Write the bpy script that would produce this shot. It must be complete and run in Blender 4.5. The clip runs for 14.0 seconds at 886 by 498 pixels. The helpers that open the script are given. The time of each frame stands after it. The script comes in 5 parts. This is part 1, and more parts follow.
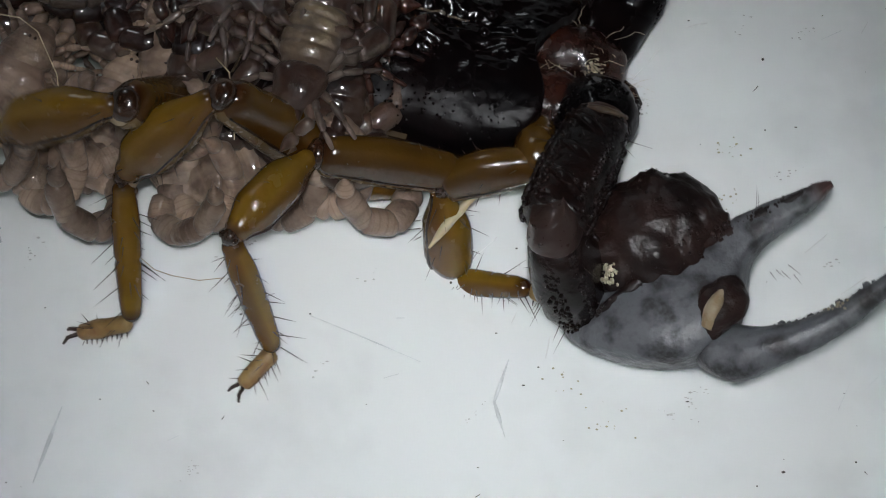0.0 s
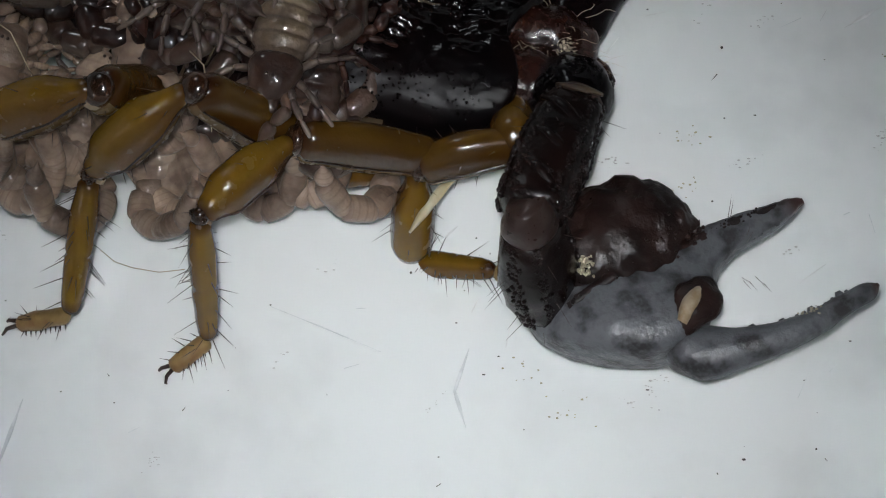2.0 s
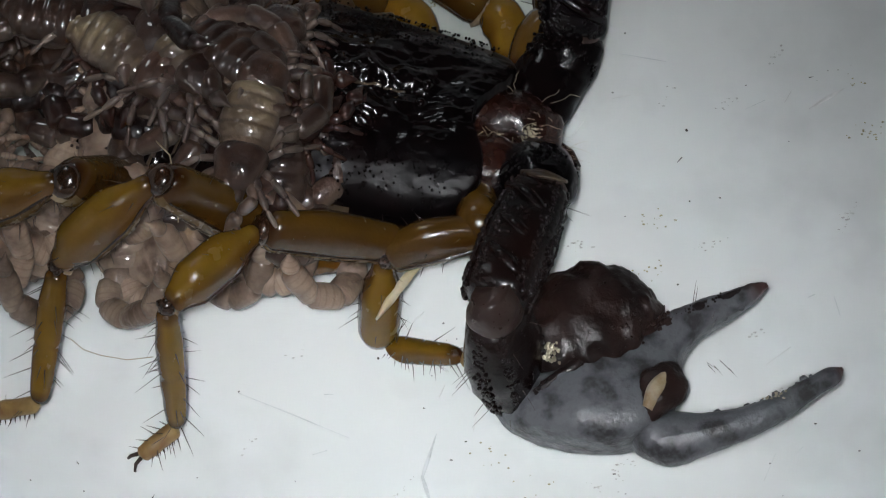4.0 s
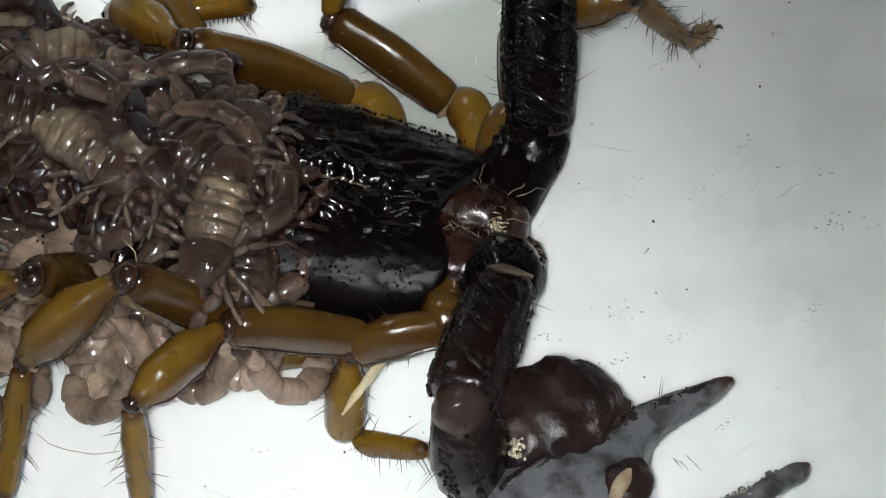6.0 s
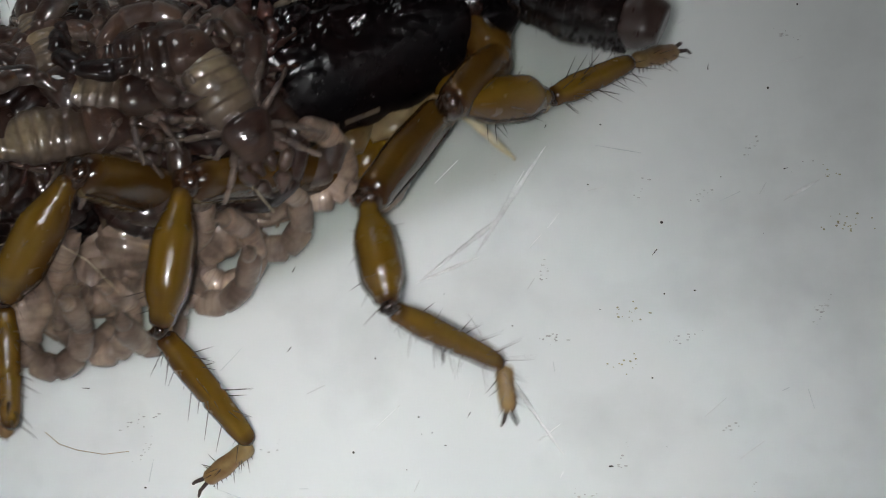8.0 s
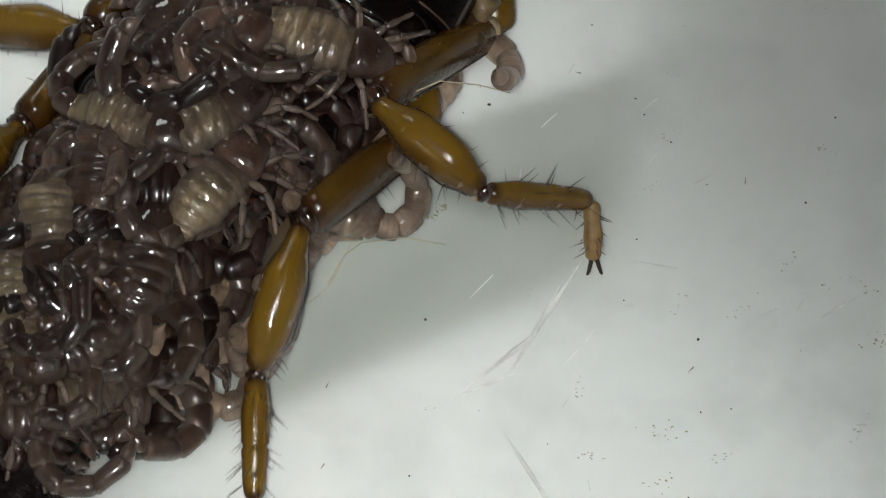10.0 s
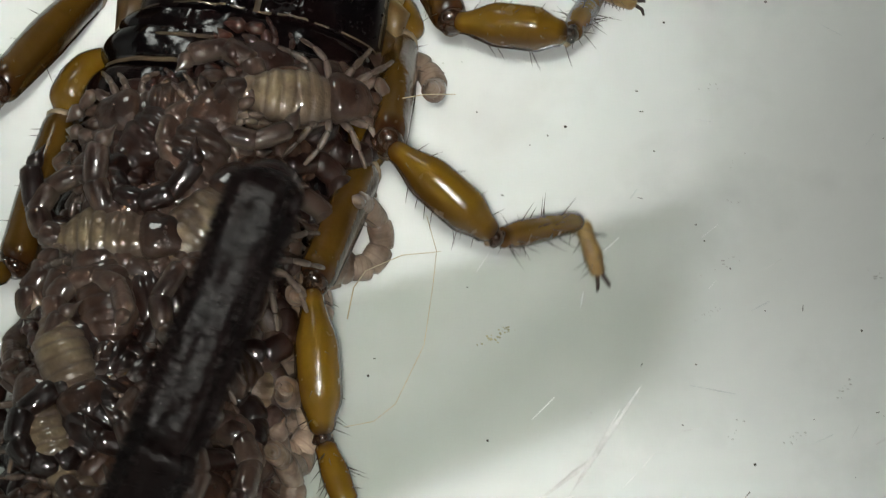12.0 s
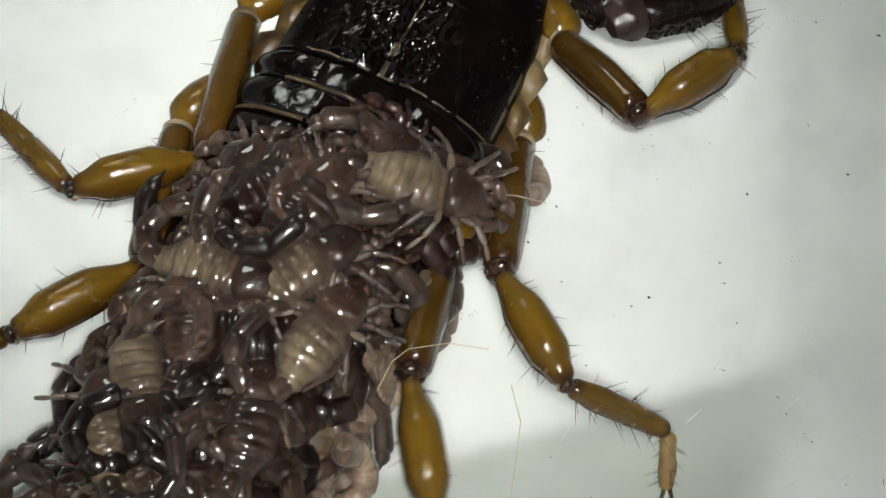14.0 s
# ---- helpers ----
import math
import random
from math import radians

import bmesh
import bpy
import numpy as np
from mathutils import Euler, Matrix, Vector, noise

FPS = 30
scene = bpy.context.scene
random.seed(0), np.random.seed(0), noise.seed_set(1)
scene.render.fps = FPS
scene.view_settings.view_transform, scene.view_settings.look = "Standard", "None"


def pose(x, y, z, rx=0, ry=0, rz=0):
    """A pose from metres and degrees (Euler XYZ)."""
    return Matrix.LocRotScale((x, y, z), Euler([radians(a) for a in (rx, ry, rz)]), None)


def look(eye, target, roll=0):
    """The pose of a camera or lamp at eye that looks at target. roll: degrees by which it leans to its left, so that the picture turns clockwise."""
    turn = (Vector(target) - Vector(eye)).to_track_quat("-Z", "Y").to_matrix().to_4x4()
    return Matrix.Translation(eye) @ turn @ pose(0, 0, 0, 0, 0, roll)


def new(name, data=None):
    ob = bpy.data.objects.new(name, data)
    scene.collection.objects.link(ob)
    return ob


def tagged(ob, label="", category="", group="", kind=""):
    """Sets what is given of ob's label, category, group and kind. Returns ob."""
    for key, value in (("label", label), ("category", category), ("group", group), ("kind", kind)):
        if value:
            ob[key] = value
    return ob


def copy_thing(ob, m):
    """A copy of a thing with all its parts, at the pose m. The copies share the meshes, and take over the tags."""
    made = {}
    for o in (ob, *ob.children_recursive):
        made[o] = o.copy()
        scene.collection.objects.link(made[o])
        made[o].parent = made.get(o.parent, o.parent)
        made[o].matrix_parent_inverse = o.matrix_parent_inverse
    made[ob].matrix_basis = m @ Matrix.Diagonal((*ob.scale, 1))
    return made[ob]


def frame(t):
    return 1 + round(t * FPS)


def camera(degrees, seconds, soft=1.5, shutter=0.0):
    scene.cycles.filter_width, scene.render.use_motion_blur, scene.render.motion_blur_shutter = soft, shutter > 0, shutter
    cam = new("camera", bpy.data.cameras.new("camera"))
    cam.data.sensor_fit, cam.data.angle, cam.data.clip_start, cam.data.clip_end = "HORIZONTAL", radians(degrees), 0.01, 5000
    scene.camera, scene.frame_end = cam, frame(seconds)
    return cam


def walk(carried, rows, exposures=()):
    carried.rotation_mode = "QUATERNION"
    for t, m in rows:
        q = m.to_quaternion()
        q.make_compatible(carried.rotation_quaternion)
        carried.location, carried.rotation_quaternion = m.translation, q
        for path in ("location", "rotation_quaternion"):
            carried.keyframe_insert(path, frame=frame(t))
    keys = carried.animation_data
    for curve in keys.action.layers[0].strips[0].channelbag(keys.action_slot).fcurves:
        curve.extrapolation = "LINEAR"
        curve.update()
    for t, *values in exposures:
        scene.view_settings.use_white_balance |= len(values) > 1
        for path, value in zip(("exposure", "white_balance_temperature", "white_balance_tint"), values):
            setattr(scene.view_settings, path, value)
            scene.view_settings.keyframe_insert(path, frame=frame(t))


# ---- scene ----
cam = camera(10, 14.0, soft=1.1, shutter=0.5)
walk(cam, [
    (0.0, look((-0.00357, -0.13635, 0.28840), (-0.00357, -0.00186, 0), 0.63)),
    (0.5, look((-0.00294, -0.13633, 0.28795), (-0.00294, -0.00207, 0), 0.59)),
    (1.0, look((-0.00236, -0.13672, 0.28832), (-0.00236, -0.00231, 0), 0.44)),
    (1.5, look((-0.00165, -0.13659, 0.28777), (-0.00165, -0.00243, 0), 0.31)),
    (2.0, look((-0.00105, -0.13700, 0.28845), (-0.00105, -0.00253, 0), 0.22)),
    (2.5, look((-0.00051, -0.13635, 0.28958), (-0.00051, -0.00139, 0), 0.06)),
    (3.0, look((0.00000, -0.13525, 0.29006), (0.00000, -0.00000, 0), -0.00)),
    (3.5, look((0.00054, -0.13408, 0.29150), (0.00054, 0.00175, 0), -0.14)),
    (4.0, look((0.00104, -0.13267, 0.29230), (0.00104, 0.00340, 0), -0.20)),
    (4.2, look((0.00122, -0.13222, 0.29273), (0.00122, 0.00401, 0), -0.20)),
    (6.3, look((0.00328, -0.12664, 0.29527), (0.00328, 0.01020, 0), -0.37)),
    (6.5, look((0.00316, -0.12674, 0.29551), (0.00316, 0.01016, 0), -0.39)),
    (7.0, look((0.00298, -0.12667, 0.29559), (0.00298, 0.01014, 0), -0.34)),
    (7.5, look((0.00278, -0.12671, 0.29562), (0.00278, 0.01005, 0), -0.22)),
    (8.0, look((0.00264, -0.12682, 0.29569), (0.00264, 0.00993, 0), -0.26)),
    (8.2, look((0.00255, -0.12690, 0.29571), (0.00255, 0.00988, 0), -0.18)),
    (10.3, look((-0.00004, -0.11853, 0.29720), (-0.00004, 0.01877, 0), 0.32)),
    (10.5, look((-0.00033, -0.11932, 0.29933), (-0.00033, 0.01926, 0), 0.46)),
    (11.0, look((-0.00126, -0.11803, 0.30130), (-0.00126, 0.02177, 0), 0.59)),
    (11.5, look((-0.00258, -0.11700, 0.30345), (-0.00258, 0.02430, 0), 0.86)),
    (12.0, look((-0.00387, -0.11574, 0.30502), (-0.00387, 0.02682, 0), 1.11)),
    (12.5, look((-0.00532, -0.11415, 0.30668), (-0.00532, 0.02976, 0), 1.39)),
    (13.0, look((-0.00683, -0.11261, 0.30857), (-0.00683, 0.03284, 0), 1.73)),
    (13.5, look((-0.00834, -0.11051, 0.30991), (-0.00834, 0.03599, 0), 1.90)),
    (14.0, look((-0.00988, -0.10838, 0.31173), (-0.00988, 0.03923, 0), 1.83)),
], exposures=[(0.0, -0.82, 6100, 10), (3.0, -0.78, 6100, 10), (4.2, -0.62, 6100, 10), (6.3, -0.14, 6300, 8), (7.0, -0.14, 6300, 8), (7.5, -0.66, 6250, 10), (8.2, -0.7, 6250, 10),
               (10.3, -0.45, 6500, 5), (12.5, -0.2, 6650, 4), (14.0, -0.12, 6600, 5)])

# ---- light ----
MM = 0.001
world = bpy.data.worlds.new("room")
world.use_nodes = True
world.node_tree.nodes["Background"].inputs[0].default_value = (0.86, 0.93, 1.0, 1)
world.node_tree.nodes["Background"].inputs[1].default_value = 0.005
scene.world = world


def area_lamp(name, eye, target, size, power, colour, spread=180):
    lamp = bpy.data.lights.new(name, "AREA")
    lamp.shape, lamp.size, lamp.energy, lamp.color = "DISK", size, power, colour
    lamp.spread = math.radians(spread)
    ob = new(name, lamp)
    ob.matrix_world = look(eye, target)
    return ob


area_lamp("camera_light", (-0.007, -0.122, 0.296), (0.0, 0.01, 0.0), 0.013, 0.365, (1.0, 0.985, 0.96))
# two added fixed beams stand in for a light that travels with the camera
area_lamp("near_beam", (-0.006, -0.134, 0.29), (0.0, -0.0155, 0.0), 0.03, 0.0115, (1.0, 0.985, 0.96), 16)
area_lamp("far_beam", (-0.010, -0.08, 0.30), (-0.017, 0.052, 0.0), 0.03, 0.011, (1.0, 0.985, 0.96), 16)
area_lamp("room_lamp", (-0.12, 0.24, 0.26), (0.0, 0.02, 0.0), 0.07, 0.125, (0.97, 1.0, 0.98))
area_lamp("desk_lamp", (-0.17, -0.13, 0.10), (0.0, 0.01, 0.0), 0.03, 0.03, (1.0, 1.0, 0.94))


# ---- materials ----
def material(name, base, rough=0.5, second=None, scale=300.0, metal=0.0, bump=0.0, bump_scale=1500.0, coat=0.0,
             trans=0.0, sss=0.0, spec=0.5, ends=None, bands=None, patch=(0.4, 0.62), shade_tint=None, vary=0.0, coat_rough=0.12, flank=None, dull=0.0):
    """Base colour broken up at two scales; ends: pigment at both ends of a limb; bands: pigment rings along it; flank: another tone towards its sides; dull: how much rougher the finely grained sides are."""
    m = bpy.data.materials.new(name)
    m.use_nodes = True
    nt = m.node_tree
    n, l = nt.nodes, nt.links
    b = n["Principled BSDF"]
    co = n.new("ShaderNodeTexCoord")
    info = n.new("ShaderNodeObjectInfo")
    shift = n.new("ShaderNodeVectorMath")
    shift.operation = "ADD"
    l.new(co.outputs["Object"], shift.inputs[0])
    l.new(info.outputs["Random"], shift.inputs[1])

    def noise_at(s, detail=4.0):
        t = n.new("ShaderNodeTexNoise")
        t.inputs["Scale"].default_value, t.inputs["Detail"].default_value = s, detail
        l.new(shift.outputs[0], t.inputs["Vector"])
        return t

    def mix(fac, a, c):
        x = n.new("ShaderNodeMix")
        x.data_type = "RGBA"
        l.new(fac, x.inputs[0])
        for sock, v in ((x.inputs[6], a), (x.inputs[7], c)):
            if isinstance(v, tuple):
                sock.default_value = (*v, 1)
            else:
                l.new(v, sock)
        return x.outputs[2]

    def ramp(src, stops):
        r = n.new("ShaderNodeValToRGB")
        e = r.color_ramp.elements
        e[0].position, e[0].color = stops[0][0], (stops[0][1],) * 3 + (1,)
        e[1].position, e[1].color = stops[-1][0], (stops[-1][1],) * 3 + (1,)
        for p, v in stops[1:-1]:
            x = e.new(p)
            x.color = (v, v, v, 1)
        l.new(src, r.inputs[0])
        return r.outputs[0]

    second = second or tuple(c * 0.7 for c in base)
    big, fine = noise_at(scale), noise_at(scale * 6, 6.0)
    col = mix(ramp(big.outputs["Fac"], [(patch[0], 0), (patch[1], 1)]), base, second)
    darker = tuple(c * 0.72 for c in base)
    col = mix(ramp(fine.outputs["Fac"], [(0.5, 0), (0.8, 0.7)]), col, darker)
    if ends or bands:
        at_ = n.new("ShaderNodeAttribute")
        at_.attribute_name = "along"
        if bands:
            colour, stops = bands
            col = mix(ramp(at_.outputs["Fac"], stops), col, colour)
        if ends:
            colour, stops = ends
            col = mix(ramp(at_.outputs["Fac"], stops), col, colour)
    # shade painted into the colour, weighted by the along layer
    if shade_tint:
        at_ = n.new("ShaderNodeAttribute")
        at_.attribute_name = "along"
        col = mix(at_.outputs["Fac"], col, shade_tint)
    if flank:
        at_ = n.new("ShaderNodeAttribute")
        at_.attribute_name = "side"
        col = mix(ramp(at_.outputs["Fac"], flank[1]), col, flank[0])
    if vary:
        tone = n.new("ShaderNodeMapRange")
        tone.inputs["To Min"].default_value, tone.inputs["To Max"].default_value = 1 - vary, 1 + vary
        l.new(info.outputs["Random"], tone.inputs["Value"])
        hsv = n.new("ShaderNodeHueSaturation")
        l.new(col, hsv.inputs["Color"])
        l.new(tone.outputs[0], hsv.inputs["Value"])
        col = hsv.outputs[0]
    l.new(col, b.inputs["Base Color"])
    b.inputs["Metallic"].default_value = metal
    b.inputs["Specular IOR Level"].default_value = spec
    b.inputs["Coat Weight"].default_value = coat
    b.inputs["Coat Roughness"].default_value = coat_rough
    b.inputs["Transmission Weight"].default_value = trans
    if sss:
        b.inputs["Subsurface Weight"].default_value = sss
        b.inputs["Subsurface Radius"].default_value = (1.0, 0.7, 0.4)
        b.inputs["Subsurface Scale"].default_value = 0.0003
    r2 = n.new("ShaderNodeMapRange")
    r2.inputs["To Min"].default_value, r2.inputs["To Max"].default_value = max(rough - 0.12, 0.03), min(rough + 0.15, 1)
    l.new(fine.outputs["Fac"], r2.inputs["Value"])
    if dull:
        at_ = n.new("ShaderNodeAttribute")
        at_.attribute_name = "side"
        more = n.new("ShaderNodeMapRange")
        more.inputs["From Min"].default_value, more.inputs["From Max"].default_value = 0.4, 0.72
        more.inputs["To Max"].default_value = dull
        l.new(at_.outputs["Fac"], more.inputs["Value"])
        total = n.new("ShaderNodeMath")
        l.new(r2.outputs[0], total.inputs[0])
        l.new(more.outputs[0], total.inputs[1])
        l.new(total.outputs[0], b.inputs["Roughness"])
        less = n.new("ShaderNodeMapRange")
        less.inputs["From Min"].default_value, less.inputs["From Max"].default_value = 0.4, 0.72
        less.inputs["To Min"].default_value, less.inputs["To Max"].default_value = spec, spec * 0.25
        l.new(at_.outputs["Fac"], less.inputs["Value"])
        l.new(less.outputs[0], b.inputs["Specular IOR Level"])
    else:
        l.new(r2.outputs[0], b.inputs["Roughness"])
    if bump:
        t = noise_at(bump_scale, 5.0)
        bp = n.new("ShaderNodeBump")
        bp.inputs["Strength"].default_value, bp.inputs["Distance"].default_value = bump, 0.0003
        l.new(t.outputs["Fac"], bp.inputs["Height"])
        l.new(bp.outputs[0], b.inputs["Normal"])
    return m


JOINT = [(0.0, 1.0), (0.03, 0.9), (0.12, 0.0), (0.88, 0.0), (0.96, 0.9), (1.0, 1.0)]
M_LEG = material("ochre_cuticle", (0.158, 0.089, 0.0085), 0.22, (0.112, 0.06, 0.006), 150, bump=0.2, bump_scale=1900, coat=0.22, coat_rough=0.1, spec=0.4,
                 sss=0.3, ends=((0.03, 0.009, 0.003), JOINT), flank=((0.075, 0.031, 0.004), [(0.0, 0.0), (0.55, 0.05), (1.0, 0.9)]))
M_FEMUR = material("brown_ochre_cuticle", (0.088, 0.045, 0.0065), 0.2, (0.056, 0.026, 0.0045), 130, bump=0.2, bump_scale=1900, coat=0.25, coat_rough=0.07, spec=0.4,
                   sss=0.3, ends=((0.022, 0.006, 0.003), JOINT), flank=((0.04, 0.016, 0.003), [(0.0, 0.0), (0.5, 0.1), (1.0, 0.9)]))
M_LEG_PALE = material("pale_leg_membrane", (0.3, 0.235, 0.155), 0.4, (0.13, 0.08, 0.04), 500, bump=0.1, sss=0.2)
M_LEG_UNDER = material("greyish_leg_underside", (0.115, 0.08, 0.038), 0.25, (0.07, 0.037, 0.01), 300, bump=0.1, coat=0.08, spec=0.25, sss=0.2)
M_KEEL = material("dark_leg_keel", (0.03, 0.012, 0.005), 0.22, (0.012, 0.006, 0.003), 400, coat=0.4)
M_TARSUS = material("straw_tarsus", (0.23, 0.15, 0.05), 0.4, (0.16, 0.08, 0.025), 700, bump=0.15, bump_scale=4000, sss=0.15)
M_SETA = material("dark_bristle", (0.03, 0.014, 0.008), 0.4)
M_SHELL = material("black_cuticle", (0.0017, 0.0012, 0.0015), 0.13, (0.0042, 0.002, 0.002), 220, bump=0.14, bump_scale=1200, coat=0.0, spec=0.3, dull=0.16)
M_PLATE = material("wet_black_cuticle", (0.0022, 0.0014, 0.0016), 0.13, (0.005, 0.0022, 0.0021), 220, bump=0.14, bump_scale=900, spec=0.5)
M_RUST = material("dark_rust_cuticle", (0.022, 0.0085, 0.0055), 0.28, (0.007, 0.0036, 0.0034), 260, bump=0.5, bump_scale=1600, coat=0.0, spec=0.4)
M_MOUTH = material("translucent_rust_cuticle", (0.026, 0.0085, 0.0052), 0.24, (0.010, 0.0042, 0.0032), 350, bump=0.5, bump_scale=700, coat=0.25, coat_rough=0.06, sss=0.2)
M_CLAW = material("slate_cuticle", (0.098, 0.103, 0.113), 0.36, (0.02, 0.018, 0.02), 520, bump=0.8, bump_scale=900, coat=0.0, patch=(0.47, 0.62), spec=0.45,
                  ends=((0.04, 0.013, 0.011), [(0.0, 0.0), (0.87, 0.0), (0.93, 0.9), (1.0, 1.0)]))
M_LOBE = material("wrinkled_brown_cuticle", (0.021, 0.0112, 0.0092), 0.32, (0.008, 0.0046, 0.0042), 300, bump=1.0, bump_scale=800, spec=0.3, patch=(0.42, 0.58))
M_ARM = material("dark_brown_cuticle", (0.0085, 0.0041, 0.0034), 0.22, (0.003, 0.0018, 0.0018), 240, bump=0.35, bump_scale=900, spec=0.35)
M_TIP = material("red_black_tip", (0.04, 0.012, 0.010), 0.2, (0.02, 0.008, 0.008), 400, coat=0.5)
M_BAND = material("brown_joint_skin", (0.034, 0.02, 0.016), 0.3, (0.022, 0.012, 0.01), 420, bump=0.2)
M_TAIL = material("granular_black_cuticle", (0.004, 0.0027, 0.0028), 0.28, (0.0085, 0.0052, 0.005), 260, bump=0.9, bump_scale=1000, spec=0.09)
M_PALE = material("cream_membrane", (0.4, 0.36, 0.28), 0.4, (0.22, 0.16, 0.09), 420, bump=0.15, sss=0.2)
M_FOLD = material("amber_cream_fold", (0.19, 0.138, 0.068), 0.3, (0.075, 0.042, 0.011), 260, bump=0.15, sss=0.3, patch=(0.45, 0.6))
M_BELLY = material("amber_side", (0.05, 0.026, 0.008), 0.35, (0.09, 0.06, 0.03), 200, bump=0.2, sss=0.2)
BAND = [(0.0, 0.35), (0.09, 0.1), (0.12, 0.55), (0.15, 0.05), (0.25, 0.0), (0.28, 0.55), (0.31, 0.0), (0.4, 0.05), (0.43, 0.6), (0.46, 0.05),
        (0.54, 0.15), (0.57, 0.65), (0.60, 0.2), (0.69, 0.35), (0.72, 0.75), (0.75, 0.45), (0.85, 0.75), (1.0, 1.0)]
YOUNG = dict(rough=0.36, bump=0.5, bump_scale=2000, coat=1.0, coat_rough=0.05, sss=0.2, vary=0.28, spec=0.25)
CLEAR = [(0.0, 0.0), (0.5, 0.0), (0.95, 1.0)]
M_YOUNG = material("grey_brown_young_cuticle", (0.062, 0.035, 0.0245), second=(0.016, 0.0062, 0.0045), scale=420, flank=((0.075, 0.055, 0.043), CLEAR), **YOUNG)
M_YOUNG_DARK = material("wine_brown_young_cuticle", (0.007, 0.0024, 0.0018), second=(0.02, 0.0085, 0.006), scale=300, **YOUNG)
M_YOUNG_BACK = material("cream_banded_young_back", (0.15, 0.114, 0.069), second=(0.068, 0.046, 0.031), scale=480,
                        bands=((0.05, 0.031, 0.022), BAND), flank=((0.07, 0.05, 0.037), CLEAR), **YOUNG)
M_YOUNG_BROWN = material("brown_banded_young_back", (0.058, 0.029, 0.018), second=(0.015, 0.0055, 0.0038), scale=420,
                         bands=((0.024, 0.013, 0.0095), BAND), flank=((0.045, 0.027, 0.02), CLEAR), **YOUNG)
M_YOUNG_PALE = material("glassy_young_cuticle", (0.12, 0.09, 0.072), second=(0.048, 0.031, 0.025), scale=420, **YOUNG)
M_YOUNG_PINK = material("pinkish_young_back", (0.29, 0.215, 0.16), second=(0.1, 0.068, 0.05), scale=380, bands=((0.17, 0.115, 0.085), BAND), **YOUNG)
M_YOUNG_RED = material("red_brown_young_limb", (0.032, 0.011, 0.007), second=(0.014, 0.005, 0.004), scale=420, **YOUNG)
M_EDGE = material("cream_plate_edge", (0.085, 0.062, 0.036), 0.3, (0.03, 0.018, 0.012), 420, bump=0.2)
# the floor's second, grey-green tone is shade between its folds, put into the colour
M_FLOOR = material("white_plastic", (0.78, 0.80, 0.79), 0.42, (0.70, 0.725, 0.72), 22, bump=0.06, bump_scale=240, spec=0.35, shade_tint=(0.375, 0.405, 0.37))
M_WALL = material("white_plastic_wall", (0.72, 0.745, 0.74), 0.45, (0.66, 0.69, 0.68), 15, spec=0.3)
M_COMB = material("pale_comb", (0.58, 0.53, 0.38), 0.35, (0.45, 0.38, 0.22), 500, bump=0.1, sss=0.3)
M_DIRT = material("dark_debris", (0.06, 0.055, 0.045), 0.8)
M_OLIVE = material("olive_crumb", (0.44, 0.42, 0.28), 0.8, (0.26, 0.24, 0.15), 900)
M_SCRATCH = material("scuffed_plastic", (0.66, 0.69, 0.69), 0.6, (0.56, 0.59, 0.59), 400)
M_SMUDGE = material("grey_smudge", (0.58, 0.59, 0.57), 0.7, (0.42, 0.42, 0.4), 900)
M_GLINT = material("white_scuff", (0.86, 0.87, 0.86), 0.5)
M_FIBRE = material("pale_fibre", (0.58, 0.52, 0.38), 0.6)
M_HAIR = material("long_pale_hair", (0.5, 0.42, 0.28), 0.35)


# ---- mesh helpers, in millimetres ----
def mesh():
    bm = bmesh.new()
    bm.verts.layers.float.new("along")
    bm.verts.layers.float.new("side")
    return bm


def part(name, bm, mat, parent=None, label="", smooth=True, size=1.0):
    bm.normal_update()
    for v in bm.verts:
        v.co *= MM * size
    me = bpy.data.meshes.new(name)
    bm.to_mesh(me)
    bm.free()
    for m in (mat if isinstance(mat, (list, tuple)) else [mat]):
        me.materials.append(m)
    if smooth:
        me.shade_smooth()
    ob = new(name, me)
    if parent is not None:
        ob.parent = parent
    return tagged(ob, label)


def shape(stops, t):
    """Smooth value at t from stops (t, value)."""
    for (a, x), (b, y) in zip(stops, stops[1:]):
        if t <= b:
            k = min(max((t - a) / (b - a), 0), 1)
            k = k * k * (3 - 2 * k)
            return x + (y - x) * k
    return stops[-1][1]


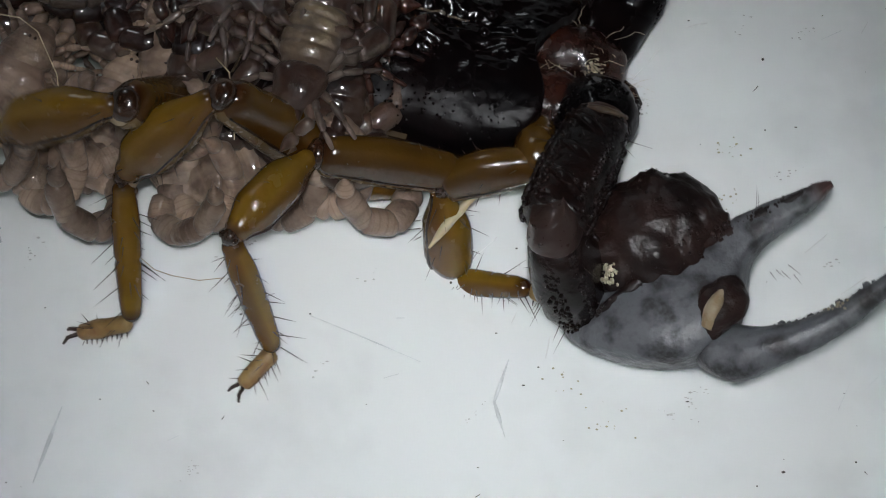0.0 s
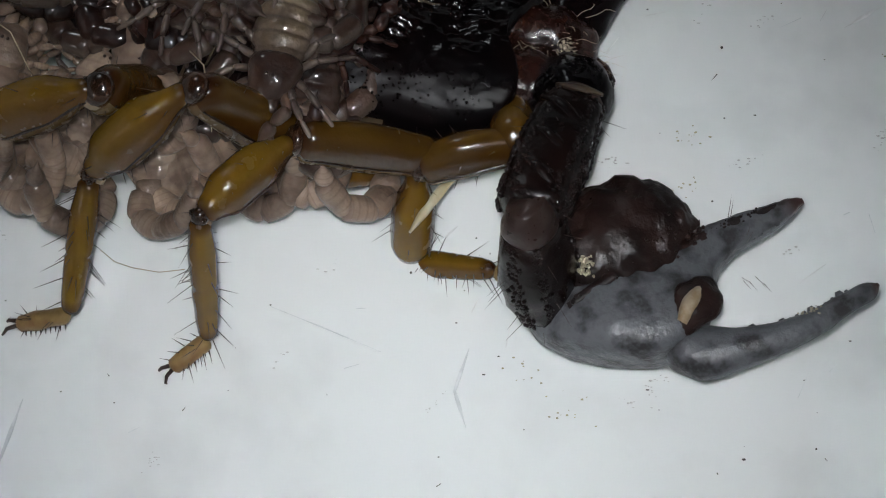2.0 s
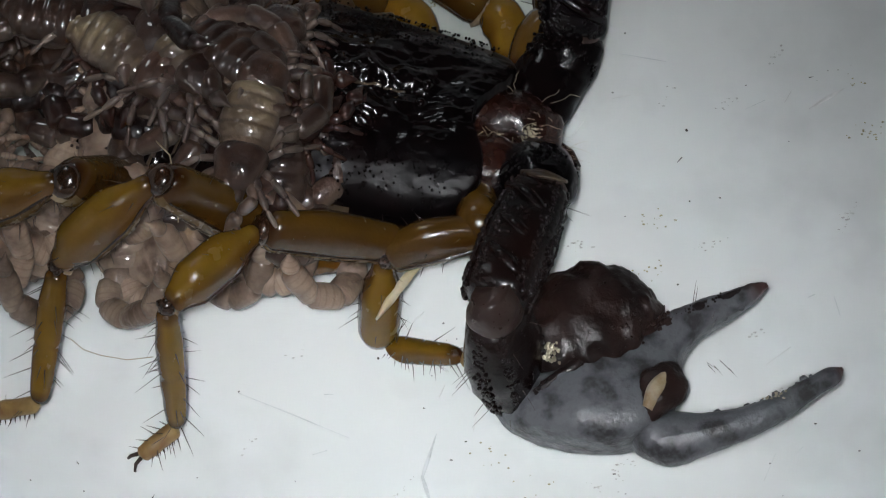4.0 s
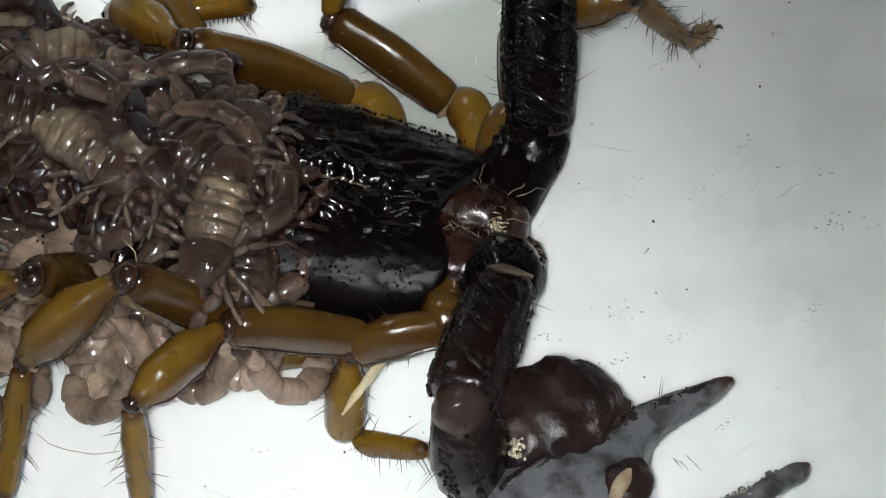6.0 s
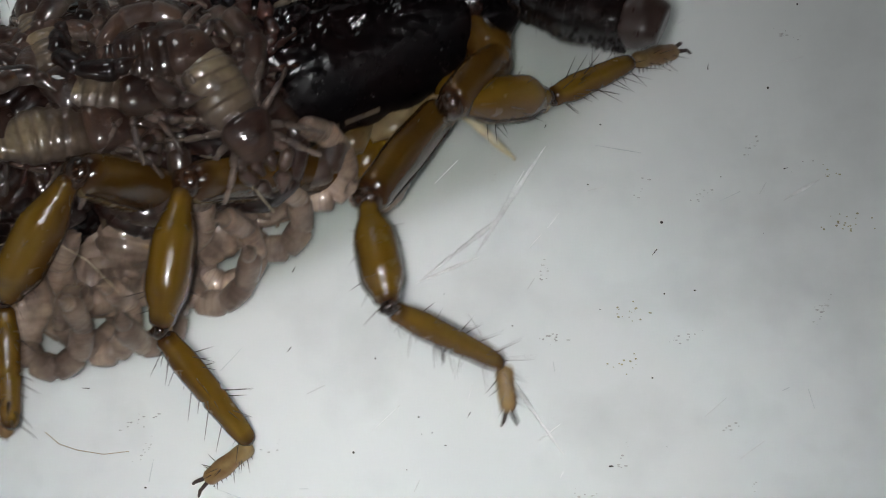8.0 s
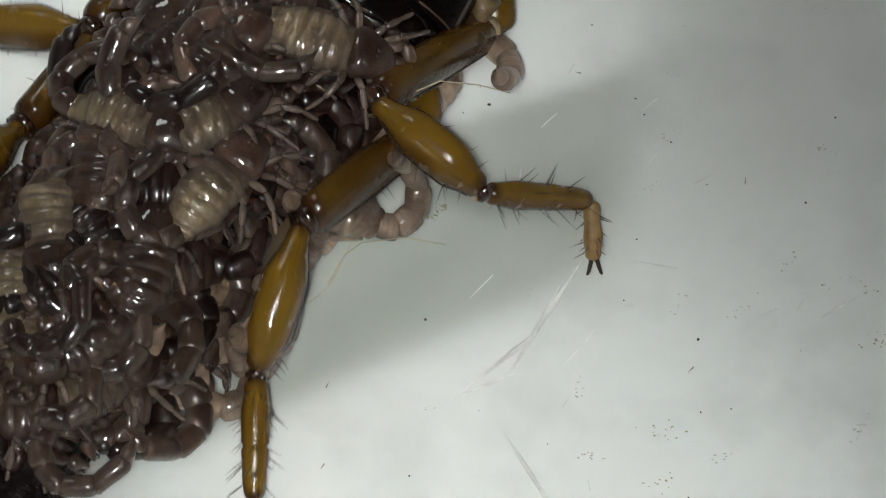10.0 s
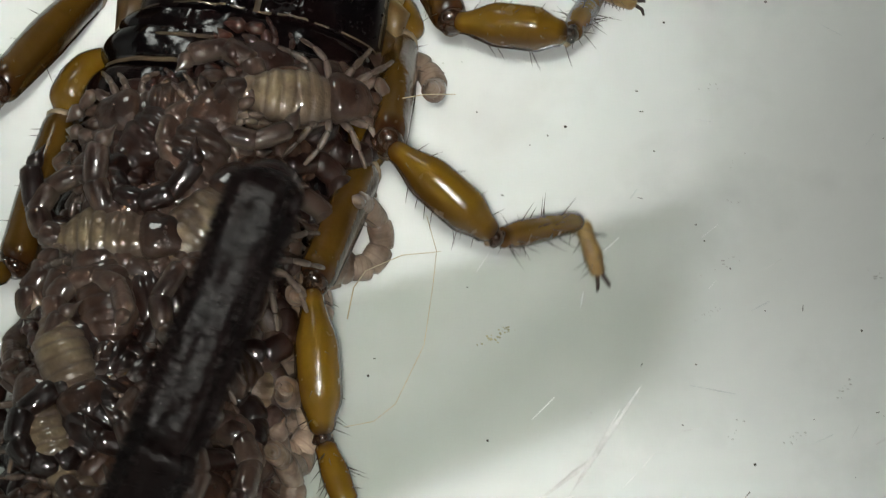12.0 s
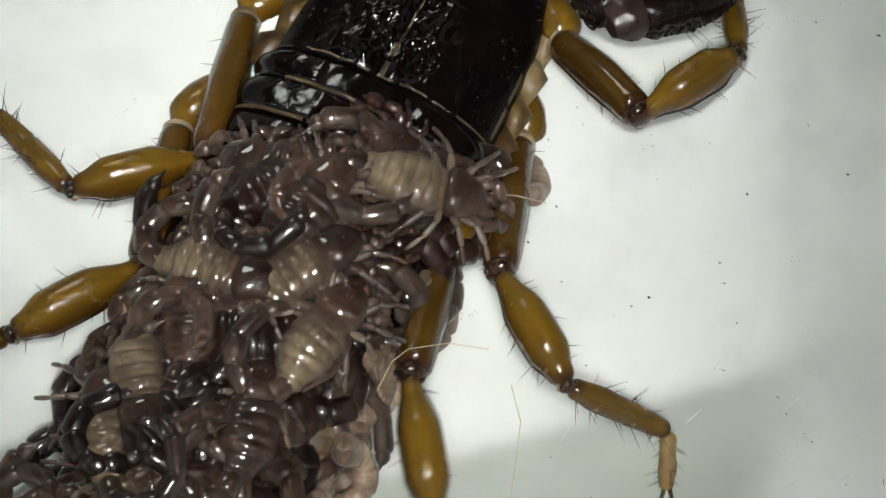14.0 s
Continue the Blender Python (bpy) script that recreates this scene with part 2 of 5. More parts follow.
def loft(bm, path, radii, n=12, up=(0, 0, 1), mat=0, rough=0.0, square=2.0, seed=0.0, marks=None, crinkle=0.0):
    """A closed tube through path; radii: (half width, half height) at each point. square: 2 is round, more is boxier."""
    path = [Vector(p) for p in path]
    lay, flat = bm.verts.layers.float["along"], bm.verts.layers.float["side"]
    up = Vector(up)
    rings = []
    for i, p in enumerate(path):
        d = (path[min(i + 1, len(path) - 1)] - path[max(i - 1, 0)]).normalized()
        side = up.cross(d)
        if side.length < 1e-4:
            side = Vector((0, 1, 0)).cross(d)
        side.normalize()
        top = d.cross(side)
        ring = []
        for k in range(n):
            a = 2 * math.pi * k / n
            c, s = math.cos(a), math.sin(a)
            e = 2 / square
            c, s = math.copysign(abs(c) ** e, c), math.copysign(abs(s) ** e, s)
            q = p + side * (c * radii[i][0]) + top * (s * radii[i][1])
            if rough:
                q += (side * c + top * s) * (rough * noise.noise(q * 0.9 + Vector((seed, seed * 2, 0))))
            if crinkle:
                q += (side * c + top * s) * (crinkle * noise.fractal(q * 2.1 + Vector((seed, 3, seed)), 0.7, 2.0, 3))
            v = bm.verts.new(q)
            v[lay] = marks[i] if marks else i / (len(path) - 1)
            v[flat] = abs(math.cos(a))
            ring.append(v)
        rings.append(ring)
    for a, b in zip(rings, rings[1:]):
        for k in range(n):
            f = bm.faces.new((a[k], a[(k + 1) % n], b[(k + 1) % n], b[k]))
            f.material_index = mat
    for ring, flip in ((rings[0], True), (rings[-1], False)):
        f = bm.faces.new(ring[::-1] if flip else ring)
        f.material_index = mat
    return rings


def flow(path, radii, k=5):
    """The same tube with k smooth steps between its points."""
    rows = [(*p, *r) for p, r in zip(path, radii)]
    out = []
    for i in range(len(rows) - 1):
        p0, p1, p2, p3 = rows[max(i - 1, 0)], rows[i], rows[i + 1], rows[min(i + 2, len(rows) - 1)]
        for j in range(k):
            t = j / k
            out.append([0.5 * (2 * b + (c - a) * t + (2 * a - 5 * b + 4 * c - d) * t * t + (3 * b - a - 3 * c + d) * t ** 3) for a, b, c, d in zip(p0, p1, p2, p3)])
    out.append(list(rows[-1]))
    return [r[:3] for r in out], [(max(r[3], 0.02), max(r[4], 0.02)) for r in out]


def limb(bm, length, wide, high, n=12, steps=14, bend=0.0, mat=0, rough=0.05, seed=0.0, square=2.2, x0=0.0):
    """A limb along x with profiles of half width and half height (stops from 0 to 1) and rounded ends."""
    path, radii, marks = [], [], []
    for i in range(steps + 1):
        t = i / steps
        t = 0.5 - 0.5 * math.cos(math.pi * t)
        end = min(1.0, math.sqrt(max(1 - (1 - min(t, 1 - t) / 0.07) ** 2, 0.0)) if min(t, 1 - t) < 0.07 else 1.0)
        end = max(end, 0.25)
        marks.append(t)
        path.append((x0 + t * length, 0, bend * math.sin(math.pi * t)))
        radii.append((shape(wide, t) * end, shape(high, t) * end))
    return loft(bm, path, radii, n=n, mat=mat, rough=rough, seed=seed, square=square, marks=marks)


def spike(bm, root, tip, r, mat=0, n=4, bow=0.0):
    root, tip = Vector(root), Vector(tip)
    mid = (root + tip) / 2 + Vector((0, 0, bow))
    loft(bm, [root, mid, tip], [(r, r), (r * 0.7, r * 0.7), (r * 0.12, r * 0.12)], n=n, mat=mat)


def bead(bm, p, r, mat=0, squash=(1, 1, 1)):
    g = bmesh.ops.create_icosphere(bm, subdivisions=1, radius=1.0,
                                   matrix=Matrix.Translation(p) @ Matrix.Diagonal((r * squash[0], r * squash[1], r * squash[2], 1)))
    for v in g["verts"]:
        for f in v.link_faces:
            f.material_index = mat


def bristles(bm, rnd, length, wide, high, count, size=(0.8, 1.8), mat=1, x0=0.0, lean=0.5, r=0.035):
    for _ in range(count):
        t = rnd.uniform(0.1, 0.97)
        a = rnd.uniform(0, 2 * math.pi)
        root = Vector((x0 + t * length, math.cos(a) * shape(wide, t) * 0.95, math.sin(a) * shape(high, t) * 0.95))
        out = Vector((lean + rnd.uniform(-0.2, 0.3), math.cos(a), math.sin(a))).normalized()
        spike(bm, root, root + out * rnd.uniform(*size), r, mat)


def granules(bm, rnd, length, wide, high, count, size=(0.1, 0.22), mat=0, angles=None, x0=0.0, square=2.0):
    for _ in range(count):
        t = rnd.uniform(0.06, 0.95)
        a = rnd.choice(angles) + rnd.gauss(0, 0.09) if angles else rnd.uniform(0, 2 * math.pi)
        c, w = math.cos(a), math.sin(a)
        c, w = math.copysign(abs(c) ** (2 / square), c), math.copysign(abs(w) ** (2 / square), w)
        bead(bm, Vector((x0 + t * length, c * shape(wide, t), w * shape(high, t))), rnd.uniform(*size), mat)


def aim(a, b, up=(0, 0, 1)):
    """A pose at a (millimetres) with x towards b and z near up, in metres."""
    a, b = Vector(a), Vector(b)
    x = (b - a).normalized()
    y = Vector(up).cross(x)
    if y.length < 1e-3:
        y = Vector((0, 1, 0)).cross(x)
    y.normalize()
    z = x.cross(y)
    m = Matrix((x, y, z)).transposed().to_4x4()
    m.translation = a * MM
    return m


def at(x, y, z, rx=0, ry=0, rz=0):
    return pose(x * MM, y * MM, z * MM, rx, ry, rz)


def between(rows, t):
    """Values at t from rows (t, values...), in straight steps."""
    return [float(np.interp(t, [r[0] for r in rows], [r[k] for r in rows])) for k in range(1, len(rows[0]))]


# ---- how the animal goes: seconds, x, y, heading; and how far she leans to her left ----
BODY = [
    (0, -1.15, 9.15, -17.6), (0.4, -0.32, 9.64, -15.55), (6.6, -0.32, 9.64, -15.55), (6.9, -0.46, 10.43, -11.86), (7, -1.21, 12.42, -5.67), (7.3, -2.23, 17.51, 4.82),
    (7.5, -3.11, 20.48, 16.24), (8, -1.85, 24.92, 20.26), (8.2, -0.89, 27.9, 27.11), (8.7, 1.17, 32.24, 37.14), (9.8, -1.94, 41.26, 60.18), (10.3, -2.79, 42.2, 64.82),
    (10.5, -6.15, 40.76, 67.03), (11, -11.27, 40.38, 73.92), (11.5, -13.46, 41.69, 73.97), (11.8, -13.74, 44.49, 71.55), (12, -14.97, 47.69, 79.91), (12.5, -16.44, 47.65, 77.16),
    (13, -13.53, 46.25, 69.37), (13.5, -11.7, 49.23, 64.77), (14, -10.87, 55.05, 64.83)]


LEAN = [(0, -13), (6.7, -13), (7.6, -6), (8.2, -4), (10.0, 0), (14, 0)]


def lean(t):
    return at(0, 0, 9) @ pose(0, 0, 0, between(LEAN, t)[0], 0, 0) @ at(0, 0, -9)


def body_pose(t):
    x, y, h = between(BODY, t)
    return at(x, y, 0, 0, 0, h) @ lean(t)


# how the abdomen stretches and swings as she goes: seconds, where the middle of the brood's front lies, length, width, turn
BACK = [(0, -8.9, -6.5, 0.75, 0.62, -12), (6.65, -8.9, -6.5, 0.75, 0.62, -12), (7.0, -10.4, -4.4, 0.7, 0.62, -5), (7.5, -11.0, -4.4, 0.78, 0.7, -4), (8.0, -12.0, -5.8, 0.82, 0.7, -1),
        (8.2, -11.8, -6.0, 0.86, 0.72, 0), (10.3, -15.5, -1.2, 0.95, 0.88, 0), (11.0, -13.4, -2.2, 1.0, 1.0, -5), (11.5, -14.3, -3.5, 1.05, 1.0, -5), (12.0, -14.9, -3.9, 1.06, 1.0, 0),
        (12.5, -15.5, -4.4, 1.06, 1.0, -2), (13.0, -15.1, -4.3, 1.04, 1.0, -1.5), (13.5, -15.8, -5.9, 1.0, 1.0, 0), (14.0, -15.2, -5.8, 1.0, 1.0, 2)]


def on_back(x, y, t):
    """Where a spot of the stretched-out back (millimetres) lies at t, and its turn."""
    x0, y0, k, wide, turn = between(BACK, t)
    c, w = math.cos(radians(turn)), math.sin(radians(turn))
    u, v = (x + 15.8) * k, (y + 5.9) * wide
    return x0 + c * u - w * v, y0 + w * u + c * v, turn


def unlean(p, t):
    """A place in the upright body's space (millimetres), in the leaning body's space."""
    return lean(t).inverted() @ (Vector(p) * MM) / MM


# ---- the tub: its thin floor is creased by an old fold ----
def soft(v, w):
    """0 below, 1 above, over a width w."""
    return 1 / (1 + math.exp(-max(min(v / w, 40), -40)))


def floor_z(x, y):
    ridge = 0.49 * min(max(x, -17), 12) + 10.6 + 0.12 * min(x + 17, 0) - 0.75 * max(x - 12, 0)           # the fold's line
    d = (y - ridge) * 0.9
    sharp = 0.8 + 0.5 * max(x - 10, 0)
    up = math.log1p(math.exp(max(min(d / sharp, 40), -40))) * sharp     # distance past the fold, rounded
    z = -(0.16 * up if up < 8 else 1.28 + 0.08 * (up - 8) if up < 22 else 2.4 + 0.02 * (up - 22)) - 0.03 * min(-d if d < 0 else 0, 25)
    far = (y - (0.33 * x + 27.2)) * 0.95                               # the crease beyond it
    k = soft(far, 0.35) * soft(13.8 - x, 0.5)
    up2 = max(far, 0)
    z += k * (0.08 * up2 + 0.08 * min(up2, 14)) + soft(far, 1.5) * (1 - soft(13.8 - x, 0.5)) * 0.08 * min(up2, 30)
    return z + 0.9 + 0.06 * noise.noise(Vector((x * 0.07, y * 0.07, 0)))


def fold_shade(x, y):
    """How much of the grey-green shade painted between the two folds shows: 0 to 1."""
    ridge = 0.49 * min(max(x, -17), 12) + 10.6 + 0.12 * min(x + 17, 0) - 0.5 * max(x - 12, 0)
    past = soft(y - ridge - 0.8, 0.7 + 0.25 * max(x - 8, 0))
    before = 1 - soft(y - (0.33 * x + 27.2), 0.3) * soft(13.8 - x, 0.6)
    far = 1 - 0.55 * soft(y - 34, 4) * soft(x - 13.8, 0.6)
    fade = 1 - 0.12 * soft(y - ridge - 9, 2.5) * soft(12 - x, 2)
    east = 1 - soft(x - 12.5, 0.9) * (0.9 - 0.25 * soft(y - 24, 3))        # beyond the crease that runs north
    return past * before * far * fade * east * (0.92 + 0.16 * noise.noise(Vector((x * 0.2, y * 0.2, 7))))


def tub():
    rnd = random.Random(5)
    bm = mesh()
    # fine cells where the animal walks, coarse ones towards the walls
    cuts = [-130, -110, -90, -75, -62, -54] + [-48 + 0.8 * k for k in range(121)] + [54, 62, 75, 90, 110, 130]
    xs = [float(c) for c in cuts]
    ys = [c + 20 for c in xs]
    grid = [[bm.verts.new((x, y, floor_z(x, y))) for y in ys] for x in xs]
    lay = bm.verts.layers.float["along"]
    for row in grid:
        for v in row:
            v[lay] = fold_shade(v.co.x, v.co.y)
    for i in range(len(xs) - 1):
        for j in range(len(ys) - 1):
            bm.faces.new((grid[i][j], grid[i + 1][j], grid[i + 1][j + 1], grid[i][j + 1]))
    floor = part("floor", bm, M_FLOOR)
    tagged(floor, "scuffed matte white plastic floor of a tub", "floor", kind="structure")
    for name, x0, x1, y0, y1 in (("wall_west", -134, -130, -114, 154), ("wall_east", 130, 134, -114, 154),
                                 ("wall_south", -130, 130, -114, -110), ("wall_north", -130, 130, 150, 154)):
        bm = mesh()
        bmesh.ops.create_cube(bm, size=1.0, matrix=Matrix.Translation(((x0 + x1) / 2, (y0 + y1) / 2, 28)) @ Matrix.Diagonal((x1 - x0, y1 - y0, 96, 1)))
        bmesh.ops.bevel(bm, geom=bm.edges[:], offset=1.2, segments=2, affect="EDGES")
        tagged(part(name, bm, M_WALL), "plain white plastic side of the tub", "wall", kind="structure")


tub()


# ---- the mother scorpion ----
scorpion = new("scorpion")
tagged(scorpion, "large black scorpion with ochre legs carrying her young", "scorpion")
MOVES = []          # (thing, rows), keyed at the end of the file
TIMES = [round(0.1 * k, 1) for k in range(141)]


def plate(bm, x0, x1, w0, w1, zc, rise, drop, n=18, m=26, furrow=0.0, wrinkle=0.25, seed=0.0, notch=0.0, lip=0.0, rim_mat=0, seam=False):
    """A domed back plate from x0 (front) to x1 (rear) with half widths w0 and w1, closed below."""
    top, low = [], []
    flat = bm.verts.layers.float["side"]
    for i in range(n + 1):
        u = i / n
        w = w0 + (w1 - w0) * (u ** 0.4)
        if lip:
            w *= 0.94 + 0.06 * math.sin(math.pi * min(u * 1.2, 1))
        a, b = [], []
        for j in range(m + 1):
            v = -1 + 2 * j / m
            x = x0 + (x1 - x0) * u
            if notch:
                x -= notch * math.exp(-(v / 0.5) ** 2) * (1 - u) ** 3 + 2.4 * abs(v) ** 4 * (1 - u) ** 2
            edge = math.sqrt(max(1 - abs(v) ** 2.6, 0))
            z = zc - drop + (rise + drop) * edge
            p = Vector((x, v * w, z))
            z += wrinkle * edge * noise.fractal(Vector((x * 0.22 + seed, v * w * 0.55, seed)), 0.8, 2.0, 5)
            if notch:
                z += 0.95 * edge * math.exp(-(v / 0.5) ** 2) * min(1, 1.6 * u) * (noise.noise(Vector((x * 0.42, v * w * 0.55, 7.3))) + 0.3 * noise.noise(Vector((x * 1.5, v * w * 1.7, 2.3))))
                z += (0.03 + 0.12 * math.exp(-(v / 0.5) ** 2)) * edge * noise.fractal(Vector((x * 0.55 + v * w * 0.35, v * w * 1.3 - x * 0.5, seed)), 0.9, 2.0, 3)
            z -= furrow * math.exp(-(v / 0.06) ** 2) * min(1, 3 * u)
            if lip:
                z += lip * math.exp(-((u - 0.93) / 0.05) ** 2) * edge
            a.append(bm.verts.new((p.x, p.y, z)))
            a[-1][flat] = abs(v)
            b.append(bm.verts.new((p.x, p.y * 0.96, zc - drop - 0.5 - 0.6 * edge)))
        top.append(a)
        low.append(b)
    for i in range(n):
        for j in range(m):
            f = bm.faces.new((top[i][j], top[i][j + 1], top[i + 1][j + 1], top[i + 1][j]))
            if rim_mat and i == n - 1 and noise.noise(Vector((j * 0.12, seed * 7, 1))) > -0.15:
                f.material_index = rim_mat
            if seam and j in (1, m - 2) and i > n * 0.55 and noise.noise(Vector((i * 0.2, j, 2))) > -0.25:
                f.material_index = rim_mat
            if seam and abs(j - m // 2) < 1 + (i > n * 0.8) and i > n * 0.45 and noise.noise(Vector((i * 0.3, 5, 1))) > -0.25:
                f.material_index = rim_mat
            bm.faces.new((low[i][j], low[i + 1][j], low[i + 1][j + 1], low[i][j + 1]))
    rim = [top[0][j] for j in range(m + 1)] + [top[i][m] for i in range(1, n + 1)] + [top[n][j] for j in range(m - 1, -1, -1)] + [top[i][0] for i in range(n - 1, 0, -1)]
    rim2 = [low[0][j] for j in range(m + 1)] + [low[i][m] for i in range(1, n + 1)] + [low[n][j] for j in range(m - 1, -1, -1)] + [low[i][0] for i in range(n - 1, 0, -1)]
    for k in range(len(rim)):
        q = (k + 1) % len(rim)
        bm.faces.new((rim[k], rim2[k], rim2[q], rim[q]))


def mother_body():
    rnd = random.Random(11)
    bm = mesh()
    plate(bm, 6.0, -8.4, 6.5, 8.3, 7.0, 2.4, 2.0, n=96, m=120, furrow=0.4, wrinkle=0.13, notch=2.6, seed=3.1, rim_mat=1, seam=True)
    for _ in range(420):
        x, v = rnd.uniform(-8, 3.5), rnd.choice((-1, 1)) * rnd.uniform(0.55, 0.97)
        w = 6.5 + 1.8 * ((6.0 - x) / 14.4) ** 0.4
        bead(bm, (x, v * w, 5.5 + 4.05 * math.sqrt(1 - abs(v) ** 2.6)), rnd.uniform(0.05, 0.12))
    for s in (-1, 1):
        bead(bm, (0.2, 0.75 * s, 9.45), 0.5, squash=(1, 1, 0.8))
        bead(bm, (3.6, 3.7 * s, 7.6), 0.28)
    part("carapace", bm, (M_SHELL, M_EDGE), scorpion, "glossy wrinkled black carapace with a furrow down its middle")
    x = -8.9
    for i, (ln, w) in enumerate(((2.2, 8.9), (2.8, 9.1), (3.6, 9.2), (4.2, 9.1), (4.6, 8.8), (4.8, 8.2), (5.4, 7.2))):
        bm = mesh()
        plate(bm, x, x - ln, w - 0.15, w, 6.9 - 0.12 * i, 2.3 - 0.06 * i, 1.3, n=16, m=60, wrinkle=0.2, seed=i * 1.7, lip=0.4, rim_mat=1)
        back = part("back_plate", bm, (M_PLATE, M_EDGE), scorpion)
        mid = x
        rows = []
        for t in TIMES:
            px, py, turn = on_back(mid - 1.0, 0, t)
            ease = min(1.0, 0.25 + 0.25 * i)
            shift = min(px - mid + 1.0, 0.9 * (mid + 8.9) * -1 + 0.2) if i else 0.2
            rows.append((t, at(mid + shift, py * ease, 0, 0, 0, turn * ease) @ at(-mid, 0, 0)))
        MOVES.append((back, rows))
        x -= ln + 0.1
    # flanks, underside and leg bases
    bm = mesh()
    loft(bm, [(-38, 0, 4.6), (-34, 0, 4.5), (-26, 0, 4.3), (-16, 0, 4.2), (-8, 0, 4.0), (0, 0, 4.0), (5, 0, 4.2), (6.4, 0, 4.4)],
         [(2.2, 1.8), (4.4, 2.6), (5.6, 3.0), (6.6, 3.0), (7.6, 2.8), (6.6, 2.6), (5.0, 2.0), (3.4, 1.2)], n=28, rough=0.5, square=2.5)
    part("underside", bm, M_BELLY, scorpion, "amber and cream folded flank and underside")
    # soft folds between carapace and leg bases
    for s in (-1, 1):
        for k in range(5):
            bm = mesh()
            x0 = 4.2 - 2.9 * k
            loft(bm, [(x0 + 1.5, s * (6.4 + 0.4 * k), 4.5), (x0, s * (7.3 + 0.42 * k), 4.7), (x0 - 1.8, s * (7.5 + 0.42 * k), 4.3)],
                 [(0.5, 0.4), (1.0, 0.8), (0.5, 0.4)], n=12, rough=0.25, seed=k)
            part("side_fold", bm, M_FOLD if k < 4 else M_BELLY, scorpion)
        for k, (x0, y0, z0, wide) in enumerate(((5.0, 3.9, 5.5, 1.4), (3.2, 5.2, 5.0, 1.5), (0.9, 6.3, 4.3, 1.3), (-2.2, 6.8, 3.9, 1.1))):
            bm = mesh()
            loft(bm, *flow([(x0 + 0.9, s * (y0 - 0.6), z0 + 0.5), (x0 + 0.5, s * y0, z0 + 0.4), (x0 - 0.1, s * (y0 + 1.1), z0 - 0.2), (x0 - 0.7, s * (y0 + 1.7), z0 - 1.0)],
                           [(wide * 0.5, 0.3), (wide, 0.55), (wide * 0.9, 0.5), (wide * 0.4, 0.25)]), n=18, rough=0.3, seed=k + s)
            # pale rim along the outer edge
            loft(bm, *flow([(x0 + 0.5 + wide * 0.8, s * (y0 - 0.3), z0 + 0.55), (x0 + 0.2 + wide, s * (y0 + 0.5), z0 + 0.3), (x0 - 0.2 + wide * 0.8, s * (y0 + 1.3), z0 - 0.3)],
                           [(0.1, 0.1), (0.24, 0.16), (0.1, 0.1)]), n=8, mat=1, rough=0.08)
            part("leg_socket", bm, (M_FOLD, M_PALE), scorpion, "amber socket plate with a cream rim at a leg's base")
        # mouth claws
        bm = mesh()
        loft(bm, *flow([(2.6, s * 1.8, 6.3), (4.4, s * 2.0, 6.7), (6.4, s * 2.0, 6.6), (7.8, s * 1.8, 6.0), (8.8, s * 1.4, 5.3)], [(1.5, 1.2), (1.9, 1.6), (1.9, 1.6), (1.5, 1.3), (0.5, 0.5)]), n=22, rough=0.3)
        for dy in (0.5, -0.6):
            loft(bm, [(8.2, s * (1.3 + dy), 5.6), (9.6, s * (1.2 + dy * 0.8), 5.1), (10.4, s * (1.0 + dy * 0.2), 4.7)], [(0.45, 0.4), (0.35, 0.3), (0.08, 0.08)], n=8)
        part("mouth_claw", bm, M_MOUTH, scorpion, "dark rusty mouth claw")
        bm = mesh()
        for _ in range(26):
            p = Vector((rnd.uniform(7.4, 9.4), s * rnd.uniform(0.4, 2.4), rnd.uniform(4.8, 6.8)))
            spike(bm, p, p + Vector((rnd.uniform(0.4, 1.8), rnd.uniform(-0.7, 0.7), rnd.uniform(-0.2, 0.9))), 0.015, 0, bow=0.15)
        tagged(part("mouth_bristles", bm, M_FIBRE, scorpion), kind="stuff")
    # fluff stuck to the mouth
    bm = mesh()
    for _ in range(34):
        p = Vector((rnd.gauss(6.4, 0.7), rnd.gauss(1.2, 1.4), 7.5 + rnd.uniform(-0.5, 0.2)))
        pts = [p]
        d = Vector((rnd.gauss(0, 1), rnd.gauss(0, 1), rnd.uniform(-0.2, 0.4))).normalized()
        for _ in range(6):
            d = (d + Vector((rnd.gauss(0, 0.5), rnd.gauss(0, 0.5), rnd.gauss(0, 0.25)))).normalized()
            pts.append(pts[-1] + d * 0.34)
        loft(bm, pts, [(0.018, 0.018)] * 7, n=4)
    for cx, cy in ((5.6, 1.9), (7.0, 0.6), (6.2, 2.6)):
        for _ in range(70):
            bead(bm, (rnd.gauss(cx, 0.35), rnd.gauss(cy, 0.25), 7.6 + rnd.uniform(-0.3, 0.2)), rnd.uniform(0.03, 0.08), 0, (1.8, 1, 0.6))
    tagged(part("mouth_fluff", bm, M_FIBRE, scorpion, "tuft of pale tangled fibres"), kind="stuff")


mother_body()


def long_hairs():
    for pts in ([(-29.0, -10.3, 9.4), (-26.9, -10.3, 9.8), (-25.5, -10.8, 9.6), (-23.5, -12.8, 8.6), (-22.3, -15.1, 7.6)], [(-14.6, -8.8, 9.6), (-13.4, -9.9, 10.0), (-12.3, -12.1, 9.6), (-11.6, -14.0, 9.0)]):
        bm = mesh()
        loft(bm, pts, [(0.05 - 0.006 * k, 0.05 - 0.006 * k) for k in range(len(pts))], n=6)
        part("long_hair", bm, M_HAIR, scorpion, "long pale curved sensory hair")


long_hairs()


